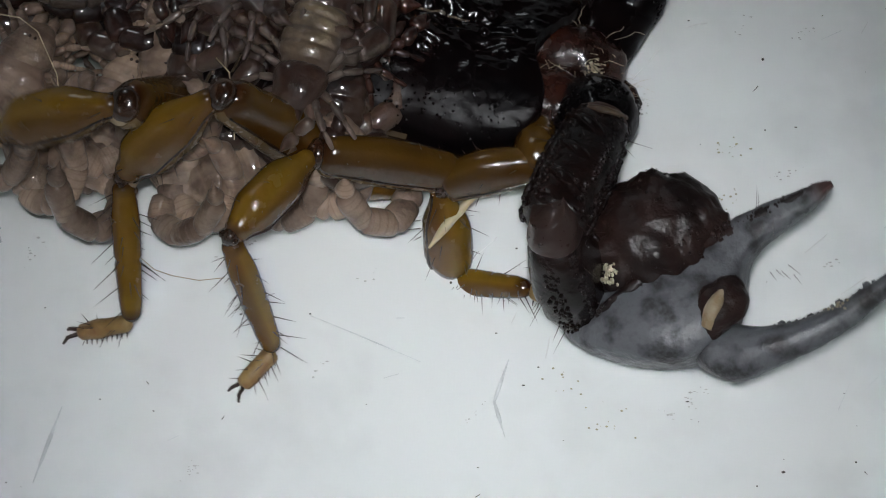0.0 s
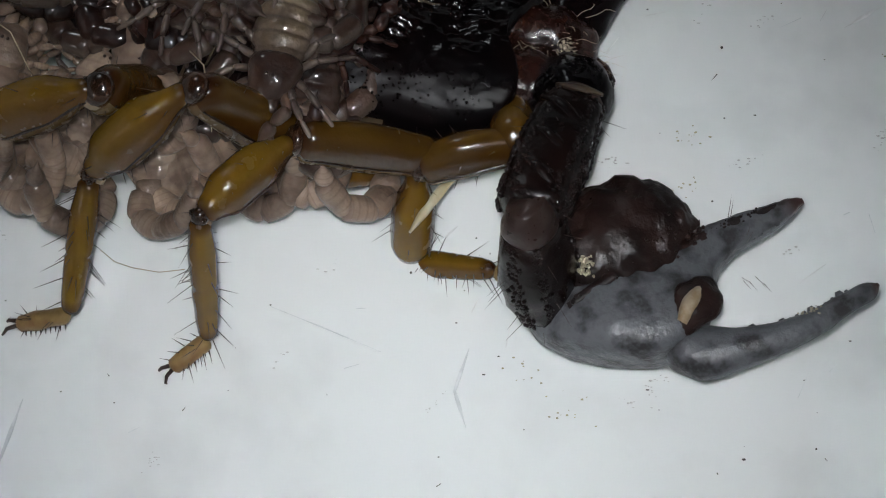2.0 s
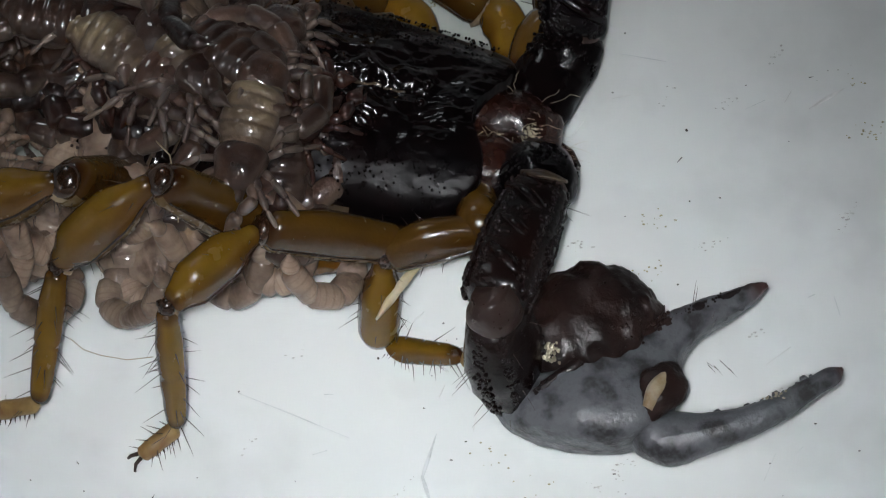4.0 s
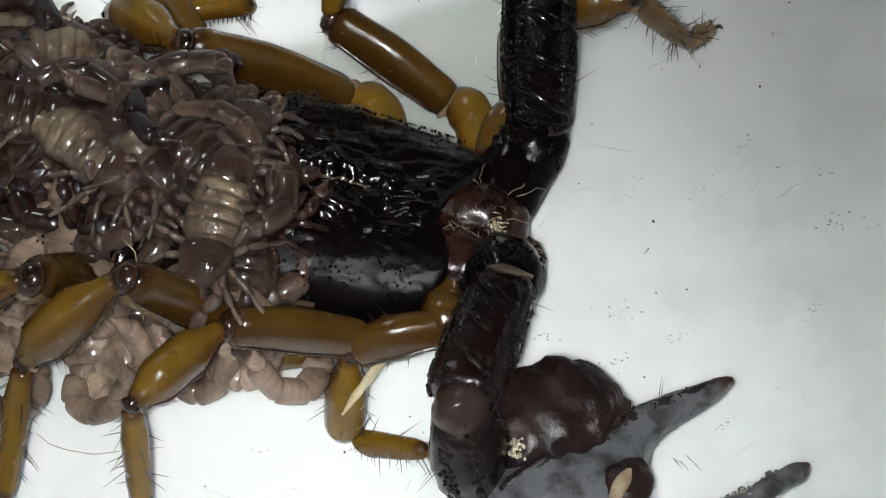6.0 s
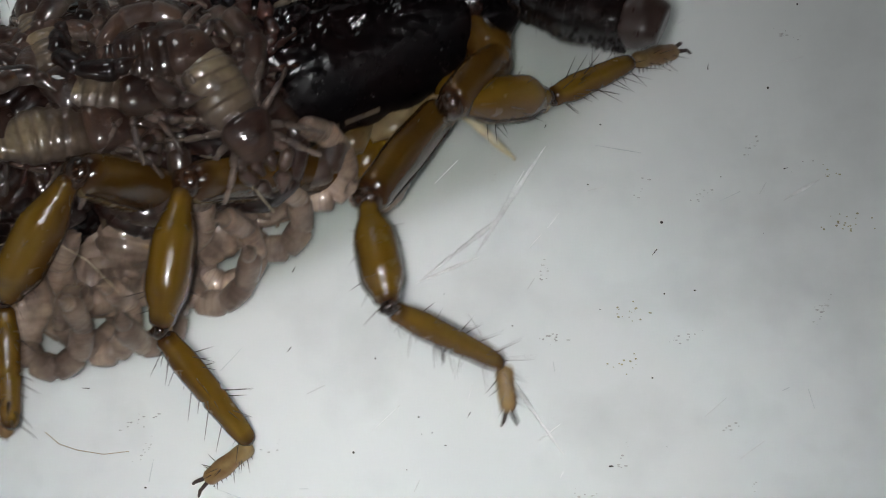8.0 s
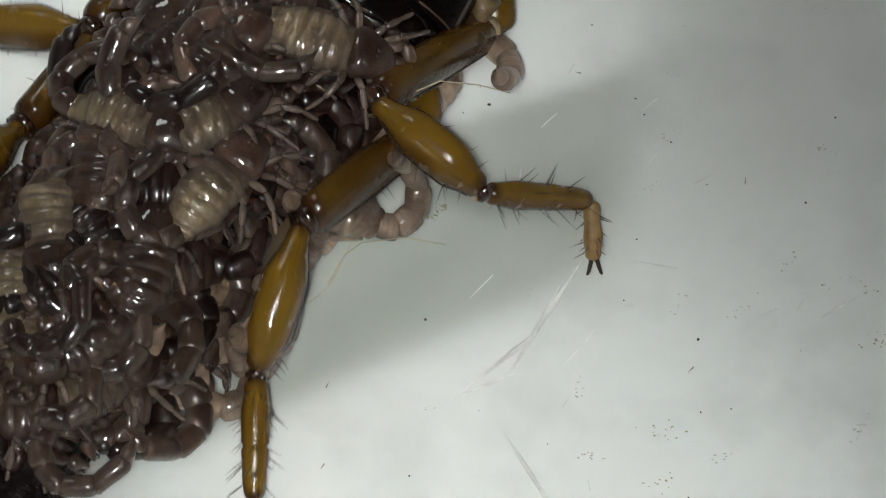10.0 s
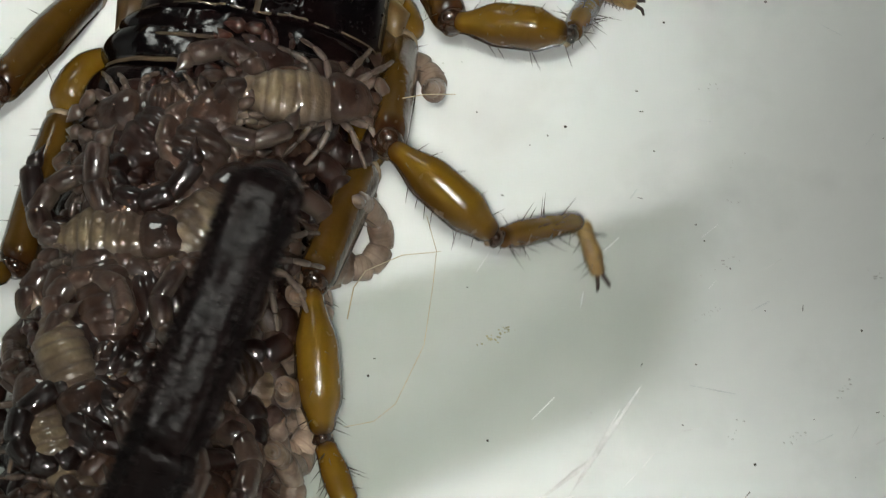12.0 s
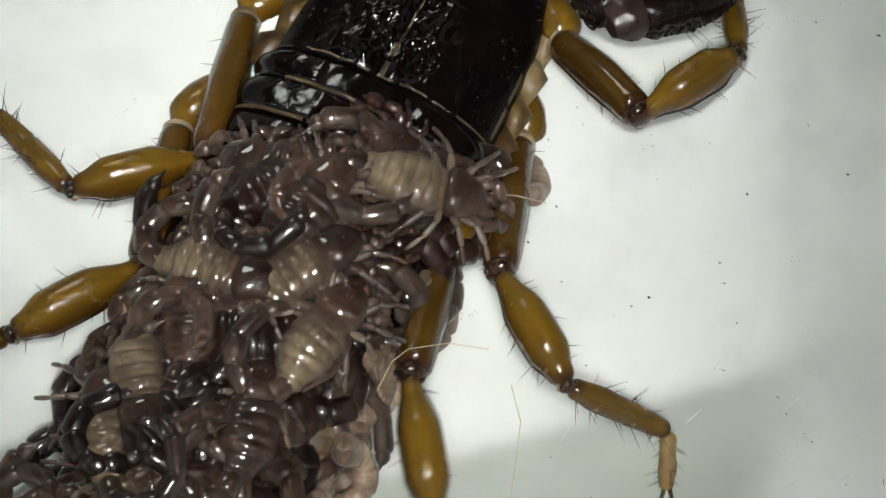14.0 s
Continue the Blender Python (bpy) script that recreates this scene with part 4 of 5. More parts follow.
def claw_arm(side):
    rnd = random.Random(21 if side == "right" else 22)
    s = -1 if side == "right" else 1
    bm = mesh()
    root = Vector(ARM_BASE[side])
    loft(bm, *flow([(3.6, s * 2.8, 4.4), (6.0, s * 3.2, 4.9), root - Vector((0.9, s * 1.6, 1.2)), root - Vector((0.2, s * 0.3, 0.2)), root + Vector((-0.3, s * 0.9, 0.2))],
                   [(1.6, 1.5), (2.2, 1.9), (2.5, 2.1), (2.3, 1.9), (1.3, 1.2)]), n=26, rough=0.35)
    for _ in range(420):
        a = rnd.uniform(0, 6.28)
        bead(bm, root + Vector((2.3 * math.cos(a) - 0.5, s * rnd.uniform(-2.0, 0.6), 1.95 * math.sin(a) - 0.5)), rnd.uniform(0.06, 0.17))
    loft(bm, *flow([root + Vector((1.5, s * 0.2, 1.2)), root + Vector((0.3, s * 0.7, 2.0)), root + Vector((-1.4, s * 0.4, 1.4))], [(0.12, 0.08), (0.28, 0.16), (0.12, 0.08)]), n=10, mat=1, rough=0.1)
    arm = part("claw_arm", bm, (M_SHELL, M_EDGE), scorpion, "granular black and rust claw arm ending in a slate pincer")
    bm = mesh()
    ridge = [math.radians(a) for a in (20, 60, 120, 160, -20, -160)]
    limb(bm, 10.2, ARM_W, ARM_H, n=22, steps=18, square=2.8, rough=0.14)
    granules(bm, rnd, 10.2, ARM_W, ARM_H, 460, (0.1, 0.24), 0, ridge, square=2.8)
    granules(bm, rnd, 10.2, ARM_W, ARM_H, 60 if s < 0 else 760, (0.06, 0.17) if s < 0 else (0.1, 0.24), 0, square=2.8)
    bristles(bm, rnd, 10.2, ARM_W, ARM_H, 14, (0.9, 2.2), mat=1, r=0.03)
    loft(bm, [(-0.5, 0, 0.1), (0.35, 0, 0.15), (0.75, 0, 0.1)], [(1.35, 1.2), (1.75, 1.55), (1.5, 1.3)], n=20, mat=2)
    for k in range(3):
        loft(bm, *flow([(1.5 + 2.6 * k, -1.9, 1.0), (2.4 + 2.6 * k, -0.4, 1.9), (3.8 + 2.6 * k, 1.9, 1.1)], [(0.25, 0.15), (0.45, 0.3), (0.25, 0.15)]), n=8, rough=0.1)
    femur = part("femur", bm, (M_ARM if s < 0 else M_SHELL, M_SETA, M_BAND), arm)
    bm = mesh()
    limb(bm, 8.2, PAT_W, [(a, b * 0.8) for a, b in PAT_W], n=22, steps=18, square=2.6, rough=0.2)
    granules(bm, rnd, 8.2, PAT_W, [(a, b * 0.8) for a, b in PAT_W], 340, (0.08, 0.2), 0, [math.radians(a) for a in (0, 50, 130, 180)], square=2.6)
    bristles(bm, rnd, 8.2, PAT_W, [(a, b * 0.8) for a, b in PAT_W], 14, (0.9, 2.0), r=0.03)
    loft(bm, *flow([(-1.3, 0, 0.1), (-0.3, 0, 0.2), (0.6, 0, 0.15), (1.2, 0, 0)], [(1.3, 1.1), (1.85, 1.5), (1.95, 1.55), (1.5, 1.3)]), n=26, mat=2, rough=0.2, square=2.5)
    patella = part("patella", bm, (M_ARM, M_SETA, M_BAND), arm)
    # pincer: the swollen palm lies on the inner side
    q = -s
    bm = mesh()
    # slate outer body running into the fixed finger
    slate = [(-0.5, -0.6, 0.0, 1.3, 1.3), (0.6, -1.4, 0.1, 1.8, 1.8), (2.2, -2.0, 0.2, 2.2, 2.3), (4.4, -2.5, 0.4, 2.7, 2.5), (6.8, -2.6, 0.4, 3.2, 2.4), (8.4, -1.9, 0.3, 3.1, 2.1),
             (9.8, -0.6, 0.2, 2.3, 1.7), (11.2, 0.5, 0.1, 1.6, 1.4), (12.6, 1.2, 0.1, 1.2, 1.15), (14.4, 1.75, 0.0, 1.0, 0.95), (16.4, 2.25, -0.1, 0.78, 0.75), (18.0, 2.7, -0.2, 0.52, 0.5), (18.9, 2.95, -0.3, 0.15, 0.15)]
    loft(bm, *flow([(x, q * y, z) for x, y, z, w, h in slate], [(w, h) for x, y, z, w, h in slate]), n=40, rough=0.12, square=3.2, crinkle=0.05)
    # the brown swollen lobe on the inner side
    lobe = [(1.0, 0.5, 0.2, 0.5, 0.5), (1.4, 0.8, 0.3, 1.5, 1.4), (2.2, 1.2, 0.5, 2.4, 2.1), (3.6, 1.8, 0.8, 3.2, 2.8), (5.4, 2.3, 0.9, 3.9, 3.2), (7.4, 2.6, 0.8, 3.95, 3.0), (9.4, 2.5, 0.6, 2.9, 2.4), (10.6, 2.2, 0.4, 1.7, 1.7), (11.5, 2.0, 0.3, 0.5, 0.6)]
    loft(bm, *flow([(x, q * y, z) for x, y, z, w, h in lobe], [(w, h) for x, y, z, w, h in lobe]), n=56, rough=0.5, mat=4, seed=2.0, crinkle=0.2)
    loft(bm, *flow([(x * 0.98 + 0.1, q * y * 0.96, z - 0.7) for x, y, z, w, h in lobe], [(w * 0.97, h * 0.92) for x, y, z, w, h in lobe]), n=30, rough=0.1)
    for t in range(34):
        k = t / 33                                   # granular edge between the lobe and the slate face
        bead(bm, (2.0 + 9.8 * k, q * (-1.5 + 3.4 * k + rnd.gauss(0, 0.1)), 2.75 - 1.2 * k), rnd.uniform(0.14, 0.3), 4)
    for t in range(15):
        bead(bm, (11.4 + 0.45 * t, q * (shape([(11, -0.9), (12.6, 0.1), (14.4, 0.82), (16.4, 1.52), (18.0, 2.2)], 11.4 + 0.45 * t)), 0.2), 0.13 + 0.12 * (t % 3 == 0), 0, (1.3, 1, 1))
    for _ in range(200):
        a = rnd.uniform(0, 3.14) if rnd.random() < 0.6 else rnd.uniform(0, 6.28)
        x = rnd.uniform(1.6, 10)
        w = shape([(1.4, 1.5), (2.2, 2.4), (3.6, 3.2), (5.4, 3.9), (7.4, 3.95), (9.4, 2.9), (10.6, 1.7)], x)
        y = shape([(1.4, 0.8), (3.6, 1.8), (7.4, 2.6), (10.6, 2.2)], x)
        bead(bm, (x, q * y + w * math.cos(a), 0.8 + 0.8 * w * math.sin(a)), rnd.uniform(0.06, 0.15), 4, (1, 1, 0.7))
    for _ in range(36):
        a = rnd.uniform(0, 6.28)
        p = Vector((rnd.uniform(2, 15), q * (0.4 + 2.4 * math.cos(a)), 1.2 * math.sin(a)))
        spike(bm, p, p + Vector((0.5, q * math.cos(a), math.sin(a) + 0.3)) * rnd.uniform(0.7, 1.3), 0.025, 1)
    # dark lump whose colour stands for shade in the finger's hinge, around the pale skin
    loft(bm, *flow([(8.3, q * -4.4, 1.2), (9.4, q * -3.6, 1.6), (10.6, q * -2.6, 1.5), (11.4, q * -1.8, 1.0)], [(0.8, 0.7), (1.6, 1.1), (1.5, 1.1), (0.6, 0.6)]), n=18, rough=0.4, mat=4)
    # dark granular ridges between lobe and slate face and along the fixed finger's upper edge
    loft(bm, *flow([(1.6, q * -1.7, 2.4), (4.6, q * -0.6, 2.5), (8.0, q * 0.6, 2.0), (11.0, q * 1.2, 1.15), (12.6, q * 1.7, 0.8), (14.4, q * 2.15, 0.62), (16.4, q * 2.55, 0.42), (17.4, q * 2.8, 0.25)],
                   [(0.3, 0.3), (0.45, 0.35), (0.5, 0.4), (0.5, 0.35), (0.45, 0.3), (0.36, 0.28), (0.24, 0.2), (0.08, 0.08)]), n=12, rough=0.25, mat=4, seed=4.0)
    for _ in range(60):
        x = rnd.uniform(10.5, 17.0)
        bead(bm, (x, q * (shape([(10.5, 1.0), (12.6, 1.7), (14.4, 2.15), (17.0, 2.7)], x) + rnd.gauss(0, 0.14)), shape([(10.5, 1.5), (12.6, 1.08), (14.4, 0.86), (17.0, 0.48)], x)), rnd.uniform(0.07, 0.16), 4)
    # crust of dried dirt on the palm
    for _ in range(110):
        bead(bm, (rnd.gauss(3.4, 0.3), q * rnd.gauss(0.7, 0.5), 3.42 + rnd.uniform(-0.25, 0.0)), rnd.uniform(0.06, 0.16), 3, (1, 1.3, 0.3))
    seat_claw(bm, q)
    hand = part("pincer_hand", bm, (M_CLAW, M_SETA, M_TIP, M_FIBRE, M_LOBE), arm, "swollen brown and slate pincer with a fixed finger")
    bm = mesh()
    blade = [(7.4, -4.6, 0.0, 0.6, 0.8), (8.4, -5.3, 0.1, 1.4, 1.5), (10.2, -5.9, 0.2, 1.75, 1.5), (12.4, -6.1, 0.3, 1.3, 1.25), (15.2, -6.0, 0.3, 1.02, 1.0), (18.0, -5.4, 0.1, 0.82, 0.8), (20.2, -4.6, 0.0, 0.66, 0.66), (21.8, -4.1, -0.2, 0.6, 0.55), (22.5, -3.75, -0.3, 0.12, 0.12)]
    loft(bm, *flow([(x, q * y, z) for x, y, z, w, h in blade], [(w, h) for x, y, z, w, h in blade]), n=24, rough=0.09)
    loft(bm, *flow([(8.9, q * -4.4, 2.2), (9.7, q * -3.5, 2.5), (10.7, q * -2.4, 2.2)], [(0.4, 0.3), (0.62, 0.5), (0.35, 0.3)]), n=12, mat=2, rough=0.1)
    for t in range(18):
        bead(bm, (11.4 + 0.52 * t, q * (shape([(11, -4.75), (12.4, -4.85), (15.2, -5.0), (18.0, -4.6), (20.2, -3.95)], 11.4 + 0.52 * t)), 0.2), 0.13 + 0.13 * (t % 4 == 0), 0, (1.3, 1, 1))
    for _ in range(40):
        bead(bm, (rnd.gauss(17.6, 0.4), q * (-5.1 + rnd.gauss(0, 0.2)), 0.75 + rnd.uniform(-0.2, 0.1)), rnd.uniform(0.05, 0.13), 2, (1.2, 1, 0.4))
    seat_claw(bm, q)
    finger = part("movable_finger", bm, (M_CLAW, M_TIP, M_PALE), arm, "movable pincer finger with a reddish tip and pale hinge skin")
    rows = [[], [], [], []]
    for t in TIMES:
        b, e, w, tip, roll = arm_chain(side, t)
        claw = aim(w, tip) @ pose(0, 0, 0, roll * (1 if s < 0 else -1))
        for r, m in zip(rows, (aim(b, e), aim(e, w), claw, claw)):
            r.append((t, m))
    MOVES.extend(zip((femur, patella, hand, finger), rows))


claw_arm("right")
claw_arm("left")

# ---- tail: seconds, where the last link begins and where it ends in the body's space ----
TAIL_KEYS = [(0, -66.5, 0, 6, -83.5, 0, 8), (11.4, -66.5, 0, 6, -83.5, 0, 8), (11.6, -51.4, 11.2, 26, -40.4, 10.6, 34), (11.8, -40.9, 2.8, 24, -30.6, 1.7, 29), (12, -45.8, -2.7, 24, -32.5, -5.5, 29), (12.2, -41.4, -7, 24, -25.5, -9.8, 29), (12.3, -40.6, -7.6, 24, -25.7, -8.9, 29), (12.5, -42.9, -10.2, 24, -27.6, -11.9, 29), (12.6, -43.4, -14.9, 24, -33.6, -16.4, 29), (12.75, -53.8, -10.3, 22, -40, -14.2, 30), (13, -59, -5, 17, -71, -4, 28), (13.3, -66.5, 0, 6, -83.5, 0, 8), (14, -66.5, 0, 6, -83.5, 0, 8)]
TAIL_LEN = (6.5, 7.5, 8.5, 9.0, 17.2, 7.5)


def tail_chain(t):
    """The joints of the tail: its first links bow up and back to where the last one begins."""
    jx, jy, jz, ex, ey, ez = between(TAIL_KEYS, t)
    base, start = Vector((-37.0, 0, 5.6)), Vector((jx, jy, jz))
    d = (Vector((ex, ey, ez)) - start).normalized()
    goal = start - (d + Vector((-0.1, -0.12, 0.4))).normalized() * TAIL_LEN[3]
    pts = [base]
    for way, ln in zip(((-0.9, 0, 0.4), (-0.75, 0, 0.65), (-0.2, 0, 1)), TAIL_LEN):
        pts.append(pts[-1] + Vector(way).normalized() * ln)
    for _ in range(40):
        pts[3] = goal.copy()
        for k in (2, 1):
            pts[k] = pts[k + 1] + (pts[k] - pts[k + 1]).normalized() * TAIL_LEN[k]
        for k in (1, 2, 3):
            pts[k] = pts[k - 1] + (pts[k] - pts[k - 1]).normalized() * TAIL_LEN[k - 1]
    pts.append(pts[3] + (start - pts[3]).normalized() * TAIL_LEN[3])
    pts.append(pts[4] + d * TAIL_LEN[4])
    side = Vector((-d.z, 0, d.x)).normalized()
    pts.append(pts[5] + (-side * 0.9 - d * 0.35).normalized() * TAIL_LEN[5])
    return pts


def tail():
    rnd = random.Random(31)
    links = []
    for i, ln in enumerate(TAIL_LEN):
        bm = mesh()
        if i < 5:
            w = [(0, 1.9), (0.1, 2.25), (0.6, 2.3 - 0.05 * i), (0.92, 2.25), (1, 1.9)]
            keels = (14, 54, 126, 166, -40, -140)
            for ring in limb(bm, ln + 1.6, w, w, n=54, steps=int(ln * 2.5), square=2.2, rough=0.2, seed=i, x0=-0.8):
                for v in ring:
                    a = math.degrees(math.atan2(v.co.z, v.co.y))
                    near = min(abs((a - k + 180) % 360 - 180) for k in keels)
                    f = 0.84 + 0.26 * math.exp(-(near / 8.0) ** 2)
                    v.co.y, v.co.z = v.co.y * f, v.co.z * f
            for a in keels:
                for k in range(int(ln * 2.3)):
                    t = 0.03 + 0.94 * min(max((k + rnd.gauss(0, 0.35)) / int(ln * 2.3), 0), 1)
                    r = shape(w, t) * rnd.uniform(0.98, 1.08)
                    bead(bm, (t * ln, r * math.cos(math.radians(a)), r * math.sin(math.radians(a))), rnd.uniform(0.12, 0.32), 0, (rnd.uniform(1, 2), 1, 1))
            granules(bm, rnd, ln, [(p, r * 0.88) for p, r in w], [(p, r * 0.88) for p, r in w], int(ln * 16), (0.06, 0.16), 0)
            bristles(bm, rnd, ln, w, w, 14, (0.8, 2.0), r=0.03)
            links.append(part("tail_link", bm, (M_TAIL, M_SETA), scorpion, "black keeled tail segment"))
        else:
            loft(bm, [(0, 0, 0), (0.8, 0, 0.1), (2.4, 0, 0.1), (4.2, 0, 0), (5.4, 0, 0.3), (6.6, 0, 0.6), (7.6, 0, 0.2)],
                 [(1.2, 1.2), (1.9, 1.8), (2.3, 2.2), (1.6, 1.5), (0.7, 0.7), (0.35, 0.35), (0.05, 0.05)], n=18, rough=0.1)
            links.append(part("sting", bm, (M_RUST, M_SETA), scorpion, "dark bulbous sting"))
    rows = [[] for _ in links]
    for t in TIMES:
        pts = tail_chain(t)
        for k in range(6):
            d = (pts[k + 1] - pts[k]).normalized()
            up = Vector((-d.z, 0, d.x)) if k < 5 else Vector((0, 1, 0))
            rows[k].append((t, aim(pts[k], pts[k + 1], up)))
    MOVES.extend(zip(links, rows))


tail()


# ---- the young ----
def young(tone, curl, rnd):
    """A newborn scorpion along x: plated trunk, small carapace, tail of five bulging links and a sting, two arms, eight soft legs."""
    back = {"cream": M_YOUNG_BACK, "brown": M_YOUNG_BROWN, "dark": M_YOUNG_DARK, "pink": M_YOUNG_PINK}[tone]
    skin = {"cream": M_YOUNG, "brown": M_YOUNG, "dark": M_YOUNG_DARK, "pink": M_YOUNG_PINK}[tone]
    limbs = {"cream": M_YOUNG_PALE, "brown": M_YOUNG_PALE, "dark": M_YOUNG_RED, "pink": M_YOUNG_PINK}[tone]
    bm = mesh()
    path, radii, marks = [], [], []
    fat = rnd.uniform(0.94, 1.1) * (0.88 if tone == "cream" else 1.0)
    bow = rnd.uniform(-0.25, 0.25)
    for i in range(57):
        t = i / 56
        base = shape([(0, 0.7), (0.08, 1.0), (0.38, 1.72), (0.72, 1.75), (1, 1.3)], t) * fat
        lap = (t * 7) % 1.0                                   # each plate swells and ends in a step over the next
        step = 0.93 + 0.085 * math.sin(math.pi * min(lap * 1.15, 1)) ** 0.6
        path.append((-2.9 + 5.3 * t, bow * math.sin(math.pi * t), 0.25 * math.sin(math.pi * t)))
        radii.append((base * (0.5 + 0.5 * step), base * 0.66 * step))
        marks.append(t)
    loft(bm, path, radii, n=22, rough=0.1, seed=rnd.random() * 9, square=2.3, marks=marks)
    # soft pale pleat along each flank
    for s in (-1, 1):
        loft(bm, *flow([(-2.2, s * 0.9 * fat, -0.3), (-0.6, s * 1.62 * fat, -0.35), (1.0, s * 1.66 * fat, -0.35), (2.2, s * 1.3, -0.3)],
                       [(0.12, 0.15), (0.26, 0.34), (0.26, 0.34), (0.12, 0.15)], 4), n=8, mat=1, rough=0.1)
    top = part("young_scorpion", bm, (back, skin), size=1.18)
    bm = mesh()
    loft(bm, *flow([(2.1, 0, 0.1), (2.5, 0, 0.2), (3.3, 0, 0.22), (4.1, 0, 0.05), (4.6, 0, -0.2)], [(1.1, 0.7), (1.45, 0.95), (1.32, 0.88), (0.98, 0.6), (0.5, 0.3)], 4), n=20, rough=0.16, square=2.4)
    for s in (-1, 1):
        bead(bm, (3.5, 0.16 * s, 1.08), 0.11, 1)
        loft(bm, [(4.2, s * 0.38, 0.0), (4.8, s * 0.4, -0.1), (5.3, s * 0.28, -0.3)], [(0.4, 0.34), (0.38, 0.32), (0.1, 0.1)], n=10)
    part("carapace", bm, (M_YOUNG_PINK if tone == "pink" else M_YOUNG_DARK if tone == "dark" else M_YOUNG_BROWN, M_SETA), top, size=1.18)
    # tail
    bm = mesh()
    p, head, lift = Vector((-2.6, 0, 0.1)), math.pi, 0.0
    for k in range(6):
        ln = (1.15, 1.35, 1.5, 1.7, 2.0, 1.6)[k]
        turn = rnd.uniform(0.75, 1.2) * (0.4 if k == 0 else 1.0)
        head += radians(curl[0]) * turn
        lift += radians(curl[1]) * turn
        d = Vector((math.cos(head) * math.cos(lift), math.sin(head) * math.cos(lift), math.sin(lift)))
        r = (0.8, 0.78, 0.75, 0.7, 0.66, 0.52)[k] * fat
        if k < 5:
            stops = ((-0.12, 0.6), (-0.02, 0.88), (0.15, 0.95), (0.4, 1.0), (0.7, 1.03), (0.9, 1.0), (1.0, 0.92), (1.1, 0.6))
        else:
            stops = ((-0.06, 0.4), (0.1, 0.85), (0.3, 1.0), (0.5, 0.75), (0.68, 0.32), (0.85, 0.18), (1.0, 0.03))
        loft(bm, [p + d * ln * u for u, f in stops], [(r * f, r * f * 0.9) for u, f in stops], n=14, rough=0.07, seed=k * 2.1)
        p = p + d * ln
    part("tail", bm, skin, top, size=1.18)
    for s in (-1, 1):
        bm = mesh()
        w = rnd.uniform(-0.4, 0.5)
        e = Vector((4.7, s * (1.5 + 0.3 * w), 0.2))
        h = Vector((5.5, s * (0.7 - 0.3 * w), -0.4))
        for a, b, r in ((Vector((3.9, s * 0.9, 0)), e, 0.34), (e, h, 0.38)):
            loft(bm, [a, a.lerp(b, 0.2), a.lerp(b, 0.7), b], [(r * 0.5, r * 0.5), (r, r), (r, r * 0.9), (r * 0.5, r * 0.5)], n=10)
        f = h + Vector((0.9, -s * 0.5, -0.7))
        loft(bm, *flow([h, h.lerp(f, 0.25), h.lerp(f, 0.55), f], [(0.3, 0.28), (0.5, 0.4), (0.34, 0.28), (0.05, 0.05)], 3), n=10)
        loft(bm, [h.lerp(f, 0.4), h.lerp(f, 0.7) + Vector((0, s * 0.5, 0)), f + Vector((0, s * 0.4, 0))], [(0.28, 0.22), (0.18, 0.16), (0.03, 0.03)], n=7)
        part("claw_arm", bm, skin if tone != "dark" else M_YOUNG_RED, top, size=1.18)
        for k in range(4):
            bm = mesh()
            a = Vector((3.4 - 0.6 * k, s * 1.1, -0.15))
            out = radians((40, 72, 108, 140)[k] + rnd.uniform(-22, 22))
            d = Vector((math.cos(out), s * math.sin(out), 0))
            back_way = Vector((-0.6 if k > 1 else 0.3, s * 0.5, 0)).normalized()
            far = 0.85 if tone == "cream" else 0.6
            b = a + d * 1.25 * far + Vector((0, 0, 0.35 + rnd.uniform(0, 0.5)))
            c = b + (d + back_way * 0.8).normalized() * 1.25 * far + Vector((0, 0, -0.4))
            g = c + (d * 0.3 + back_way).normalized() * rnd.uniform(0.9, 1.3) * far + Vector((0, 0, -0.6))
            for q0, q1, r in ((a, b, 0.24), (b, c, 0.21), (c, g, 0.15)):
                loft(bm, [q0, q0.lerp(q1, 0.15), q0.lerp(q1, 0.6), q0.lerp(q1, 0.95), q1], [(r * 0.5, r * 0.5), (r * 0.85, r * 0.85), (r, r * 0.95), (r * 0.75, r * 0.75), (r * 0.4, r * 0.4)], n=8)
            part("leg", bm, limbs, top, size=1.18)
    return top


SETTLE = [(0, 1.0), (6.7, 1.0), (7.5, 0.9), (8.2, 0.75), (10.3, 0), (14, 0)]    # how far those on the flank have still to slip back


